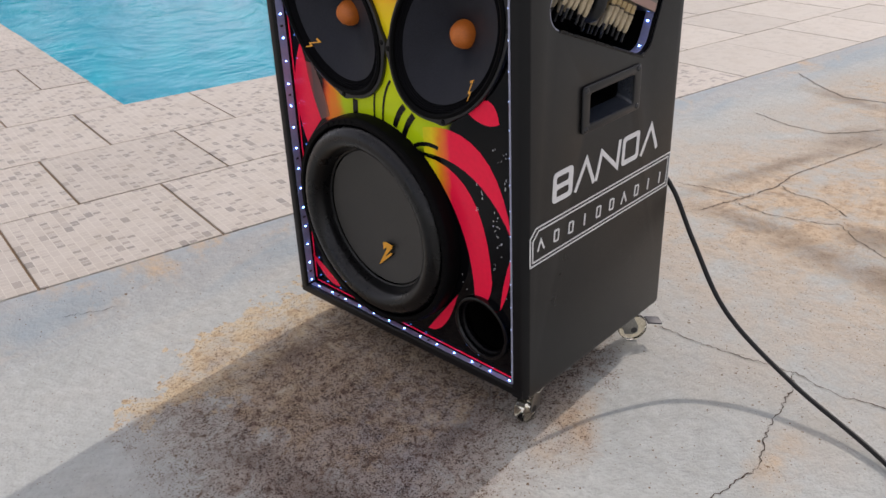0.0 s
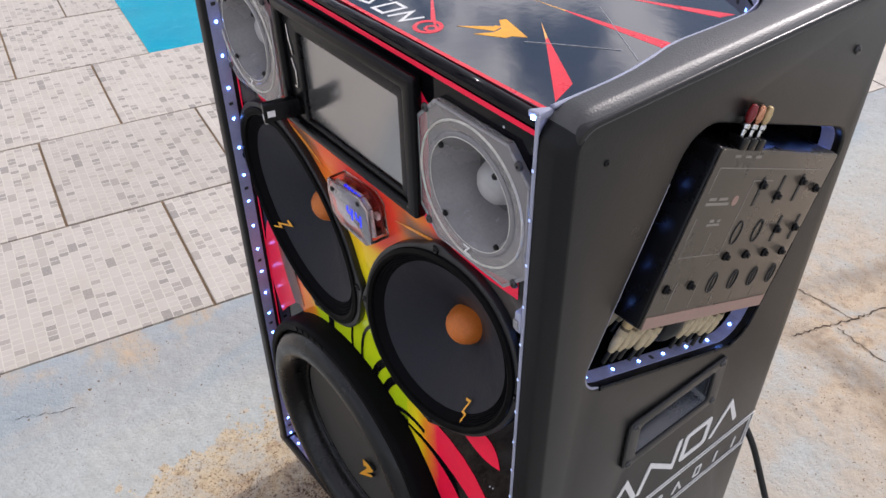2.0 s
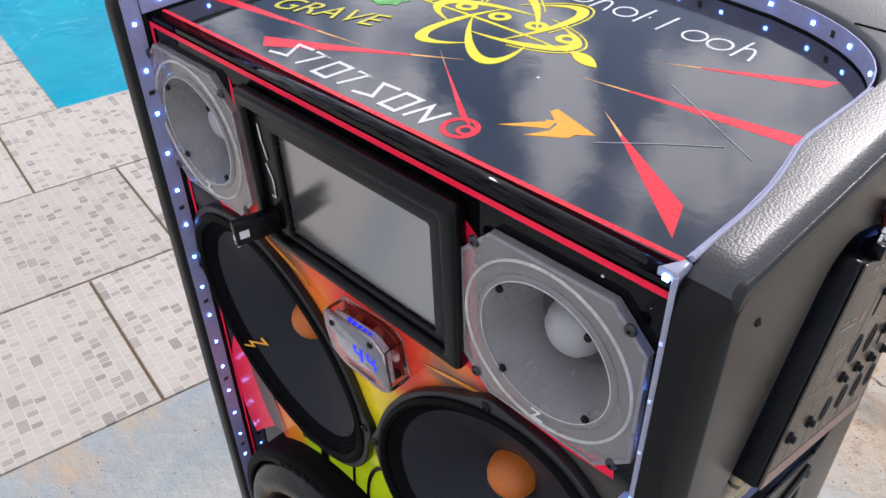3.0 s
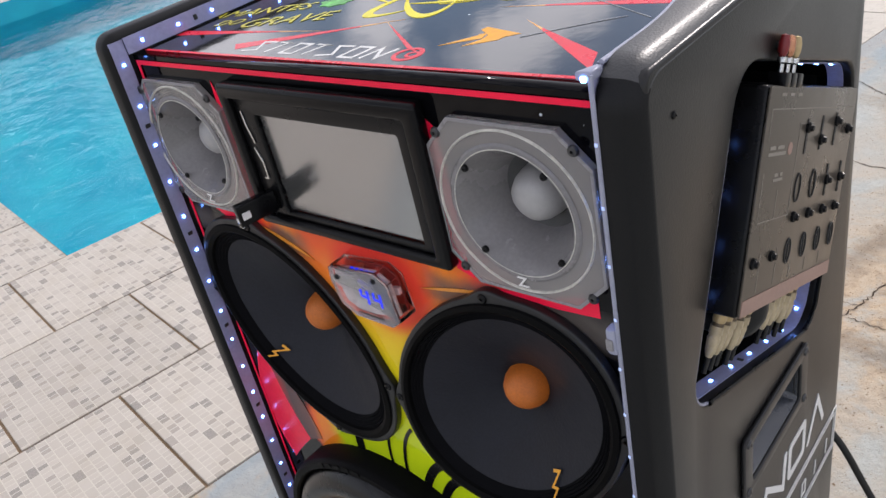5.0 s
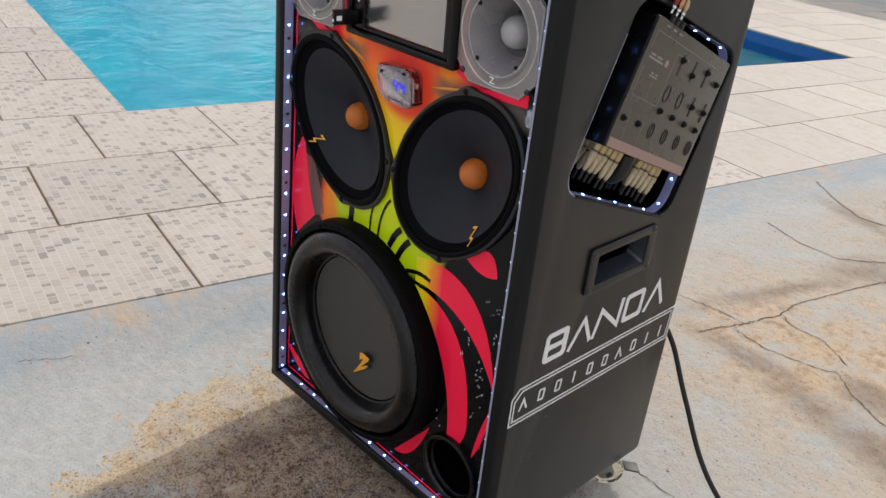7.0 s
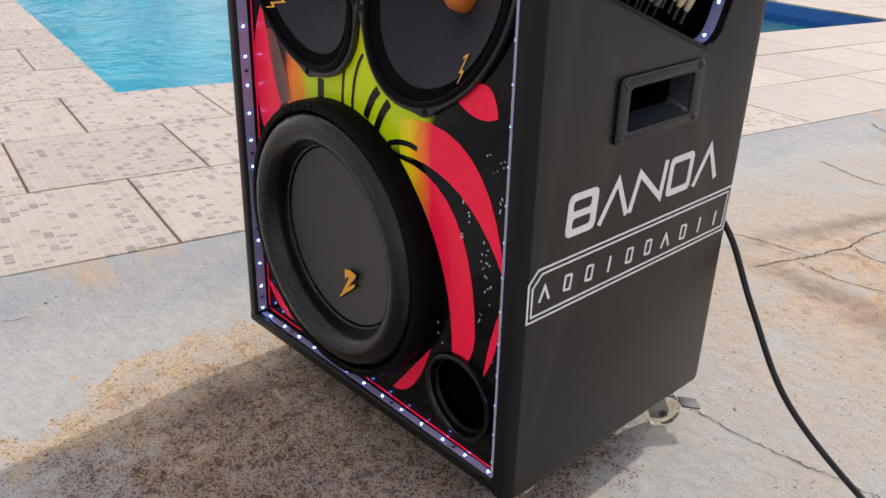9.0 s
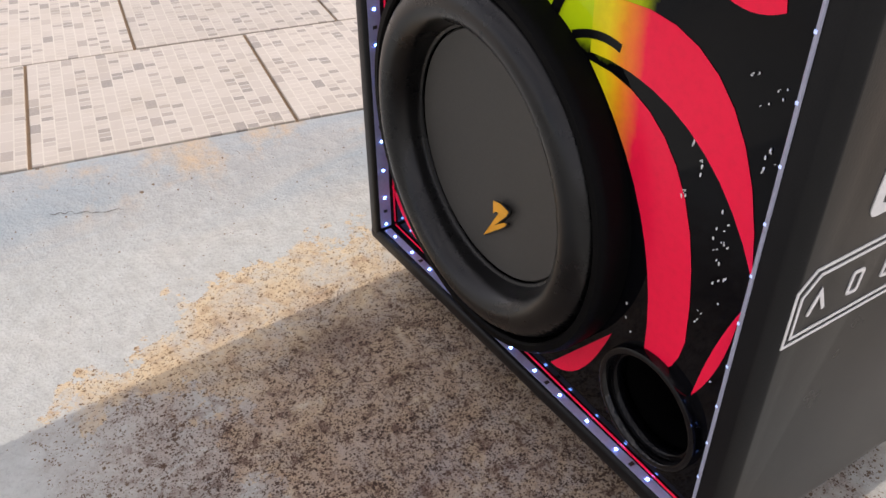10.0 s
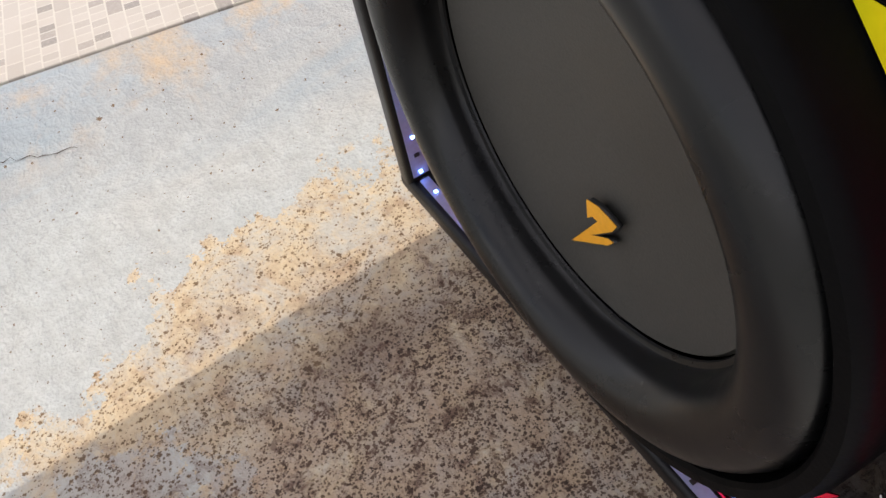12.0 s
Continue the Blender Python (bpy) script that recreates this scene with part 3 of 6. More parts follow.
def plate(loops, depth, bevel=0.0, m=FLAT, steps=2):
    """A flat solid of that depth between outline loops (the first one outer, the others holes), standing on its plane."""
    cu = bpy.data.curves.new("outline", "CURVE")
    cu.dimensions, cu.fill_mode = "2D", "BOTH"
    cu.extrude, cu.bevel_depth, cu.bevel_resolution, cu.offset = depth / 2 - bevel, bevel, steps, -bevel
    for loop in loops:
        sp = cu.splines.new("POLY")
        sp.points.add(len(loop) - 1)
        for q, (x, y) in zip(sp.points, loop):
            q.co = (x, y, 0, 1)
        sp.use_cyclic_u = True
    ob = bpy.data.objects.new("outline", cu)
    scene.collection.objects.link(ob)
    bpy.context.view_layer.update()
    me = bpy.data.meshes.new_from_object(ob.evaluated_get(bpy.context.evaluated_depsgraph_get()))
    bpy.data.objects.remove(ob)
    bpy.data.curves.remove(cu)
    me.transform(m @ at(0, 0, depth / 2))
    me.materials.clear()
    bm = bmesh.new()
    bm.from_mesh(me)
    bmesh.ops.remove_doubles(bm, verts=bm.verts, dist=2e-5)
    bm.to_mesh(me)
    bm.free()
    return me


def lathe(profile, seg=64, m=FLAT, wave=None):
    """Turns (radius, height) round the local z axis."""
    bm = bmesh.new()
    rings = []
    for r, z in profile:
        if r < 1e-6:
            rings.append([bm.verts.new((0, 0, z))])
        else:
            rings.append([bm.verts.new((r * math.cos(2 * math.pi * i / seg), r * math.sin(2 * math.pi * i / seg), z)) for i in range(seg)])
    for a, b in zip(rings, rings[1:]):
        for i in range(seg):
            j = (i + 1) % seg
            q = [a[i % len(a)], a[j % len(a)], b[j % len(b)], b[i % len(b)]]
            u = list(dict.fromkeys(q))
            if len(u) > 2:
                bm.faces.new(u)
    bmesh.ops.recalc_face_normals(bm, faces=bm.faces)
    bm.transform(m)
    return bm


def block(lo, hi, bevel=0.0, m=FLAT):
    bm = bmesh.new()
    bmesh.ops.create_cube(bm, size=1)
    for v in bm.verts:
        v.co = Vector([lo[i] + (v.co[i] + 0.5) * (hi[i] - lo[i]) for i in range(3)])
    if bevel:
        bmesh.ops.bevel(bm, geom=list(bm.edges), offset=bevel, segments=2, affect="EDGES", profile=0.5)
    bm.transform(m)
    return bm


def rounded(x0, y0, x1, y1, r, k=6):
    """Outline of a rectangle with round corners."""
    out = []
    for cx, cy, a in ((x1 - r, y0 + r, -90), (x1 - r, y1 - r, 0), (x0 + r, y1 - r, 90), (x0 + r, y0 + r, 180)):
        out += [(cx + r * math.cos(radians(a + 90 * i / k)), cy + r * math.sin(radians(a + 90 * i / k))) for i in range(k + 1)]
    return out


def circle(x, y, r, k=48):
    return [(x + r * math.cos(2 * math.pi * i / k), y + r * math.sin(2 * math.pi * i / k)) for i in range(k)]


def turned(loop, deg, cx=0.0, cy=0.0):
    c, s = math.cos(radians(deg)), math.sin(radians(deg))
    return [(cx + x * c - y * s, cy + x * s + y * c) for x, y in loop]


def bend(a, c, b, k=10):
    """Points along a quadratic arc from a to b, pulled towards c."""
    return [tuple((1 - t) ** 2 * a[i] + 2 * t * (1 - t) * c[i] + t * t * b[i] for i in (0, 1)) for t in [j / k for j in range(k + 1)]]


def leaf(a, b, c1, c2):
    """A pointed leaf between a and b, its two edges pulled towards c1 and c2."""
    return bend(a, c1, b)[:-1] + bend(b, c2, a)[:-1]


def stroke(pts, w):
    """Outline of a mitred stroke of that width along a short open line."""
    P = [Vector(p) for p in pts]
    left, right = [], []
    for i, p in enumerate(P):
        d0 = (p - P[i - 1]).normalized() if i else (P[1] - p).normalized()
        d1 = (P[i + 1] - p).normalized() if i < len(P) - 1 else d0
        nrm = Vector((-(d0 + d1).y, (d0 + d1).x)).normalized()
        k = w / 2 / max(0.35, nrm.dot(Vector((-d0.y, d0.x))))
        left.append(tuple(p + nrm * k))
        right.append(tuple(p - nrm * k))
    return left + right[::-1]


def tube(pts, r, seg=10, smooth_steps=12):
    """A round bar along a smooth line through the points."""
    P = [Vector(p) for p in pts]
    line = []
    for i in range(len(P) - 1):
        a, b, c, d = P[max(i - 1, 0)], P[i], P[i + 1], P[min(i + 2, len(P) - 1)]
        for j in range(smooth_steps):
            t = j / smooth_steps
            line.append(0.5 * ((2 * b) + (c - a) * t + (2 * a - 5 * b + 4 * c - d) * t * t + (3 * b - a - 3 * c + d) * t ** 3))
    line.append(P[-1])
    bm = bmesh.new()
    rings, up = [], Vector((0.3, 0.2, 1)).normalized()
    for i, p in enumerate(line):
        d = (line[min(i + 1, len(line) - 1)] - line[max(i - 1, 0)]).normalized()
        s = d.cross(up)
        if s.length < 1e-3:
            s = d.cross(Vector((1, 0, 0)))
        s.normalize()
        u = s.cross(d)
        up = u
        rings.append([bm.verts.new(p + r * (math.cos(2 * math.pi * k / seg) * s + math.sin(2 * math.pi * k / seg) * u)) for k in range(seg)])
    for a, b in zip(rings, rings[1:]):
        for k in range(seg):
            bm.faces.new((a[k], a[(k + 1) % seg], b[(k + 1) % seg], b[k]))
    bm.faces.new(rings[0])
    bm.faces.new(rings[-1][::-1])
    bmesh.ops.recalc_face_normals(bm, faces=bm.faces)
    return bm


def screw_mesh(r=0.0042):
    bm = lathe([(0, 0.0009), (r * 0.25, 0.0009), (r * 0.3, 0.0024), (r * 0.8, 0.002), (r, 0.0008), (r, 0)], 16)
    me = bpy.data.meshes.new("screw")
    bm.to_mesh(me)
    bm.free()
    return me


SCREW = screw_mesh()
SMALL_SCREW, MID_SCREW, BLACK_SCREW = screw_mesh(0.0024), screw_mesh(0.0036), screw_mesh(0.0038)


def screws(parent, spots, m=FLAT, mesh=None, material=None):
    for x, y, z in spots:
        s = part("screw", mesh or SCREW, material or SCREW_STEEL, parent)
        s.matrix_local = m @ at(x, y, z)


# ---------------------------------------------------------------- ground, tiles, pool
DECK = Matrix.Rotation(0.005, 4, "Y") @ Matrix.Rotation(-0.041, 4, "X") @ at(0, 0, 0.035) @ Matrix.Rotation(-DECK_TURN, 4, "Z")
POOL_V, POOL_U0, POOL_U1, POOL_FAR = -2.09, 0.079, 4.36, -8.0


def lift(v, u):
    """Ground height under the deck's own place (v, u): flat concrete, rising in a short slope to the tiles."""
    p = DECK @ Vector((v, u, 0))
    base = -0.032 * max(0.0, min(p.y, 4.0) - 0.55)
    far = max(-0.35, min(0.35, p.z))
    t = max(0.0, min(1.0, (v - EDGE) / 0.17))
    t = t * t * (3 - 2 * t)
    if v < EDGE - 0.001:
        return p.x, p.y, far - 0.03, 0.0
    return p.x, p.y, (far - 0.0022) * (1 - t) + base * t + 0.0025 * noise.noise(Vector((p.x * 3, p.y * 3, 0))) * t, max(0.0, 1 - max(0.0, (v - EDGE)) / 0.2)


def steps(stops):
    out = []
    for (a, s), (b, _) in zip(stops, stops[1:]):
        k = max(1, round((b - a) / s))
        out += [a + (b - a) * i / k for i in range(k)]
    return out + [stops[-1][0]]


vs = steps([(-400, 130), (-10, 2), (POOL_FAR, 2), (POOL_V, 0.4), (EDGE - 0.012, 0.012), (EDGE, 0.025), (-0.6, 0.06), (1.2, 0.3), (4, 3), (12, 100), (400, 1)])
us = steps([(-400, 130), (-10, 3), (-3, 0.4), (-1.2, 0.077), (POOL_U0, 0.08), (2.4, 0.25), (POOL_U1, 0.6), (7, 3), (13, 100), (400, 1)])
bm = bmesh.new()
layer = bm.verts.layers.float.new("slope")
grid = []
for v in vs:
    line = []
    for u in us:
        x, y, z, s = lift(v, u)
        q = bm.verts.new((x, y, z))
        q[layer] = s
        line.append(q)
    grid.append(line)
for i in range(len(vs) - 1):
    for j in range(len(us) - 1):
        inside = POOL_FAR - 1e-6 <= vs[i] and vs[i + 1] <= POOL_V + 1e-6 and POOL_U0 - 1e-6 <= us[j] and us[j + 1] <= POOL_U1 + 1e-6
        if not inside:
            bm.faces.new((grid[i][j], grid[i + 1][j], grid[i + 1][j + 1], grid[i][j + 1]))
bmesh.ops.recalc_face_normals(bm, faces=bm.faces)
ground = part("ground", bm, CONCRETE, None)
tagged(ground, "pale weathered concrete with ochre soil stains and grit", "ground", kind="structure")


def crack(pts, w):
    """An open crack in the concrete: a thin, jagged run of dark earth."""
    P = [Vector((x, y, 0)) for x, y in pts]
    rng = random.Random(round(1000 * (P[0].x + 7 * P[0].y)))
    line = []
    for a, b in zip(P, P[1:]):
        k = max(2, int((b - a).length / 0.006))
        side = Vector((-(b - a).y, (b - a).x, 0)).normalized()
        for j in range(k):
            line.append(a.lerp(b, j / k) + side * rng.uniform(-0.0034, 0.0034) * (1 if j else 0.3))
    line.append(P[-1])
    bm = bmesh.new()
    prev = None
    for i, p in enumerate(line):
        d = (line[min(i + 1, len(line) - 1)] - line[max(i - 1, 0)]).normalized()
        s = Vector((-d.y, d.x, 0)) * w * rng.uniform(0.10, 0.58) * (0.3 if i in (0, len(line) - 1) else 1)
        row = []
        for q in (p + s, p - s):
            lq = DECK.inverted() @ q
            row.append(bm.verts.new((q.x, q.y, lift(lq.x, lq.y)[2] + 0.0012)))
        if prev:
            bm.faces.new((prev[0], prev[1], row[1], row[0]))
        prev = row
    bmesh.ops.recalc_face_normals(bm, faces=bm.faces)
    return part("crack", bm, CRACK, ground, smooth=False)


crack([(0.248, 0.351), (0.262, 0.236), (0.287, 0.148), (0.266, 0.06), (0.28, -0.08)], 0.0022)
crack([(-0.006, 0.372), (0.079, 0.369), (0.138, 0.375), (0.229, 0.389), (0.306, 0.377), (0.42, 0.40)], 0.0022)
crack([(0.229, 0.389), (0.248, 0.351)], 0.002)
crack([(-0.418, 1.613), (-0.289, 1.558), (-0.177, 1.56), (-0.071, 1.679), (0.1, 1.72)], 0.004)
crack([(-0.032, 1.567), (-0.073, 1.409), (-0.099, 1.294), (-0.123, 1.184), (-0.118, 1.109), (-0.148, 0.995), (-0.193, 0.863)], 0.0034)
crack([(-0.113, 1.113), (-0.08, 1.086), (0.0, 1.086), (0.078, 1.031)], 0.0028)
crack([(-0.154, 0.95), (-0.065, 0.934), (0.028, 0.957), (0.08, 0.979), (0.137, 0.922), (0.205, 0.881), (0.35, 0.86)], 0.003)
crack([(-0.511, 2.126), (-0.383, 2.005), (-0.272, 1.929), (-0.163, 1.945), (0.05, 2.0)], 0.0048)
crack([(-0.316, 0.975), (-0.234, 0.993), (-0.148, 0.995)], 0.0028)
crack([(-0.871, -0.339), (-0.855, -0.294), (-0.839, -0.249)], 0.0009)

# pool: basin, water, coping edge of the deck
pool = tagged(new("pool"), "sunlit turquoise swimming pool with rippled water", "pool", kind="structure")
pool.matrix_world = DECK
bm = bmesh.new()
v0, v1, u0, u1, deep = POOL_FAR, POOL_V, POOL_U0, POOL_U1, -1.15
cs = [bm.verts.new(q) for q in ((v0, u0, -0.01), (v1, u0, -0.01), (v1, u1, -0.01), (v0, u1, -0.01), (v0, u0, deep), (v1, u0, deep), (v1, u1, deep), (v0, u1, deep))]
for f in ((4, 5, 6, 7), (0, 1, 5, 4), (1, 2, 6, 5), (3, 0, 4, 7), (2, 3, 7, 6)):
    bm.faces.new([cs[i] for i in f])
bmesh.ops.recalc_face_normals(bm, faces=bm.faces)
part("basin", bm, LINER, pool, "turquoise pool liner", smooth=False)
part("end_wall", block((v0, u1 - 0.004, -0.27), (v1, u1 + 0.05, -0.012)), BLUE_WALL, pool, "deep blue tiled end wall", smooth=False)
bm = bmesh.new()
cs = [bm.verts.new(q) for q in ((v0, u0, 0), (v1, u0, 0), (v1, u1 - 0.004, 0), (v0, u1 - 0.004, 0))]
bm.faces.new(cs)
water = tagged(part("water", bm, WATER, None, smooth=False), "clear turquoise pool water with small ripples", "water", kind="structure")
water.matrix_world = at(0, 0, -0.225) @ Matrix.Rotation(-DECK_TURN, 4, "Z")
water.visible_shadow = False


# unseen wall, added to throw a shadow over the far ground
shade_wall = tagged(part("shade_wall", block((-16, 10.0, -0.6), (14, 10.2, 2.05)), plain("pale_render", (0.55, 0.52, 0.47), 0.9, 0, 0.15, 90, 2, 0.4, 0.004), None, smooth=False), "unseen plain wall added beyond the pool to cast shade", "wall", kind="structure")


# ---------------------------------------------------------------- speaker cabinet
BOTTOM, TOPZ, DEEP, RIM, WALL, BOARD = 0.066, 0.842, 0.352, 0.010, 0.020, 0.012
RIM_LEFT = 0.022          # the rim stands further proud on the left


def left_at(z):
    """Outer face of the left side, which leans in towards the top."""
    return -0.525 + 0.043 * (z - BOTTOM) / 0.79


LEAN = at(0, 0, 0.2) @ Matrix.Rotation(0.015, 4, "Y") @ at(0, 0, -0.2)          # the mixer side leans out a little towards the top
cabinet = thing("speaker_cabinet", FLAT, "tall dark grey vinyl-covered loudspeaker cabinet on clear casters, standing on concrete", "loudspeaker")
HIGH = 0.858
HOLE_C, HOLE_A = (0.189, 0.664), -21.6
hole = turned(rounded(-0.127, -0.113, 0.122, 0.113, 0.028), HOLE_A, *HOLE_C)
grip = rounded(0.117, 0.453, 0.226, 0.507, 0.005, 3)

outline = rounded(-RIM + 0.0096, BOTTOM, DEEP, HIGH - 0.004, 0.008, 4)
outline_left = rounded(-RIM_LEFT, BOTTOM, DEEP, HIGH + 0.008, 0.014, 5)
right = part("side_panel", plate([outline, hole, grip], BOARD, 0.0025, SIDE, 3), VINYL, cabinet)
right.matrix_local = LEAN @ at(0.0015 - BOARD, 0, 0)


def padded_edge(first, last, corner=0.026):
    """The thick rounded edge of the side, from one step to another of its way: up the front, round the corner and along the top."""
    sect = [(0.024, -0.0202), (0.0, -0.0202), (0.0, -0.0085), (0.0007, -0.0062), (0.0024, -0.0036), (0.0050, -0.0008), (0.0078, 0.0012), (0.0092, 0.0018), (0.0098, 0.0010), (0.024, -0.0095)]
    high = HIGH + 0.0012
    way = [(-RIM, BOTTOM + (high - corner - BOTTOM) * k / 6, 1, 0, 1.0, -0.0225) for k in range(7)]
    for k in range(1, 9):
        a = math.pi / 2 * k / 8
        way.append((-RIM + corner * (1 - math.cos(a)), high - corner * (1 - math.sin(a)), math.cos(a), -math.sin(a), corner - 0.0004, -0.0225 + 0.0015 * k / 8))
    for y, inside in ((0.030, -0.0210), (0.050, -0.0210), (0.070, -0.0225), (0.090, -0.0255), (0.110, -0.0295), (0.125, -0.0305), (0.145, -0.0297), (0.18, -0.0287), (0.26, -0.0287), (DEEP - 0.002, -0.0287)):
        way.append((y, high, 0, -1, 1.0, inside))
    bm = bmesh.new()
    rings = [[bm.verts.new((inside if x < -0.02 else x, y + ny * min(d, limit), z + nz * min(d, limit))) for d, x in sect] for y, z, ny, nz, limit, inside in way[first:last]]
    n_ = len(sect)
    for a, b in zip(rings, rings[1:]):
        for k in range(n_):
            bm.faces.new((a[k], a[(k + 1) % n_], b[(k + 1) % n_], b[k]))
    bm.faces.new(rings[0])
    bm.faces.new(rings[-1][::-1])
    bmesh.ops.recalc_face_normals(bm, faces=bm.faces)
    return bm


for nm, first, last, mat, lb in (("front_edge", 0, 11, EDGE_BLACK, "dull black covered front edge"), ("padded_edge", 10, 25, VINYL_RIM, "thick rounded leathery edge")):
    part(nm, padded_edge(first, last), mat, cabinet, lb).matrix_local = LEAN
lean = math.atan(0.043 / 0.79)
leftm = plate([outline_left], WALL, 0.006, FLAT, 3)
left = part("side_panel", leftm, EDGE_BLACK, cabinet)
left.matrix_local = at(left_at(BOTTOM), 0, BOTTOM) @ Matrix.Rotation(lean, 4, "Y") @ at(0, 0, -BOTTOM) @ SIDE
part("bottom_panel", plate([[(left_at(BOTTOM) + 0.004, -RIM_LEFT), (-0.006, -RIM), (-0.006, DEEP - 0.001), (left_at(BOTTOM) + 0.004, DEEP - 0.001)]], 0.018, 0.005, at(0, 0, BOTTOM), 3), EDGE_BLACK, cabinet)
part("back_panel", block((left_at(BOTTOM) + WALL, DEEP - 0.017, BOTTOM + 0.018), (-WALL, DEEP - 0.002, HIGH - 0.02)), VINYL, cabinet, smooth=False)
inl, inh = left_at(BOTTOM) + WALL, left_at(TOPZ) + WALL
PORT = (-0.0865, 0.1575)
MIDS = ((-0.1285, 0.5795, 0.1300, 0.0915, 49), (-0.3604, 0.5825, 0.1285, 0.0950, -47))      # centre, long and short radius, tilt of the oval
WOOF = (-0.2985, 0.2755)


def oval(mid):
    """Turns a circle of radius 0.1085 into the driver's tilted oval."""
    return Matrix.Rotation(radians(mid[4]), 4, "Z") @ Matrix.Diagonal((mid[2] / 0.1085, mid[3] / 0.1085, 1, 1))


def oval_hole(mid, r):
    m = at(mid[0], mid[1], 0) @ oval(mid)
    return [tuple((m @ Vector((x, y, 0))).xy) for x, y in circle(0, 0, r)]


TWEETS = ((-0.0800, 0.762), (-0.4145, 0.764))
panel = [(inl, BOTTOM + 0.018), (-0.011, BOTTOM + 0.018), (-0.011, TOPZ), (inh, TOPZ)]
baffle = part("baffle", plate([panel, circle(*PORT, 0.042), circle(*WOOF, 0.13), oval_hole(MIDS[0], 0.096), oval_hole(MIDS[1], 0.096), circle(*TWEETS[0], 0.0448), circle(*TWEETS[1], 0.0448)], 0.014, 0, at(0, 0.014, 0) @ FRONT),
              BAFFLE, cabinet, "gloss black front panel airbrushed red, orange, yellow and lime", smooth=False)

# recessed top plate and the raised padded rim round it
plate_top = [(inh, 0.001), (-0.010, 0.001), (-0.010, DEEP - 0.02), (inh, DEEP - 0.02)]
top = part("top_plate", plate([plate_top], 0.012, 0, at(0, 0, TOPZ - 0.012)), TOP_BLACK, cabinet, "scratched gloss black top panel with printed shards", smooth=False)
inner = [(-0.0205, -RIM)] + [(-0.0135, 0.002), (-0.0130, 0.045), (-0.0145, 0.070), (-0.0175, 0.090), (-0.0215, 0.110), (-0.0225, 0.125), (-0.0217, 0.145), (-0.0205, 0.175)] + bend((-0.0205, 0.19), (-0.025, 0.245), (-0.09, 0.272), 8) + bend((-0.12, 0.282), (-0.25, 0.304), (inh + 0.105, 0.282), 8)
inner += bend((inh + 0.075, 0.272), (inh + 0.006, 0.245), (inh + 0.0005, 0.19), 8) + [(inh + 0.0005, 0.10), (inh + 0.0005, -0.004), (inh + 0.0005, -RIM_LEFT)]
wall_line = inner[1:-1]
rim = [(-0.004, 0.02), (-0.004, DEEP - 0.004), (inh - WALL + 0.005, DEEP - 0.004), (inh - WALL + 0.005, 0.02), (inh + 0.0005, 0.02)]
back_rim = [p for p in inner if p[1] > 0.15]
rim_loop = [(-0.012, 0.15), (-0.012, DEEP - 0.003), (inh - 0.012, DEEP - 0.003), (inh - 0.012, 0.15)] + back_rim[::-1]
part("top_rim", plate([rim_loop], 0.030, 0.005, at(0, 0, HIGH - 0.0285), 3), VINYL_RIM, cabinet, "padded leathery rim behind the top plate")
part("rim_seam", block((-0.062, 0.262, HIGH + 0.001), (-0.014, 0.2635, HIGH + 0.0021), 0, FLAT), VOID, cabinet, smooth=False)

# inside of the side opening and of the recessed handle, deep shade coloured near-black
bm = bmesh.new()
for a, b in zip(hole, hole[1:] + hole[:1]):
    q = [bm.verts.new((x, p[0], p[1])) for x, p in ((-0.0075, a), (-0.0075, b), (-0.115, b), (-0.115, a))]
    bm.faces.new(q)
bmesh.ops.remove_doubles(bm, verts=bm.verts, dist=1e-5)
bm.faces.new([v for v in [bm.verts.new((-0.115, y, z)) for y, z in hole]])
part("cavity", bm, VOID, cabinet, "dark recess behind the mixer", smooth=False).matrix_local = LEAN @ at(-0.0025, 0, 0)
handle = part("handle", plate([rounded(0.105, 0.446, 0.2435, 0.512, 0.006), rounded(0.1210, 0.4570, 0.2265, 0.5000, 0.004, 3)], 0.0042, 0.0016, at(0.0012, 0, 0) @ SIDE), GRIP, cabinet, "recessed black plastic carrying handle")
handle.matrix_local = LEAN
bm = bmesh.new()
rings = [[bm.verts.new((x, y, z)) for y, z in loop] for x, loop in ((0.004, rounded(0.1205, 0.4565, 0.2270, 0.5005, 0.004, 3)), (-0.006, rounded(0.1225, 0.4600, 0.2250, 0.4995, 0.005, 3)), (-0.020, rounded(0.1255, 0.4650, 0.2220, 0.4990, 0.006, 3)))]
for ra, rb in zip(rings, rings[1:]):
    for i in range(len(ra)):
        bm.faces.new((ra[i], ra[(i + 1) % len(ra)], rb[(i + 1) % len(ra)], rb[i]))
part("cup", bm, CUP, handle)
# the cup's deeper half, darkened by colour as if no light reached it
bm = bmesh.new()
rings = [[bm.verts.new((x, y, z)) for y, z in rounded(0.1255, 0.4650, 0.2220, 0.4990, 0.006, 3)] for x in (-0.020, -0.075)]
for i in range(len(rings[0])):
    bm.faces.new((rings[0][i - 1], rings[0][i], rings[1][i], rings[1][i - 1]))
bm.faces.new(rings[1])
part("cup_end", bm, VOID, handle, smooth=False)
screws(handle, [(y, z, 0.0050) for y in (0.1125, 0.2355) for z in (0.4520, 0.5060)], SIDE)
screws(cabinet, [(0.304, 0.809, 0.0012)], LEAN @ SIDE, mesh=MID_SCREW)
screws(cabinet, [(0.026, 0.821, 0.0006)], LEAN @ SIDE, mesh=SMALL_SCREW, material=EDGE_BLACK)

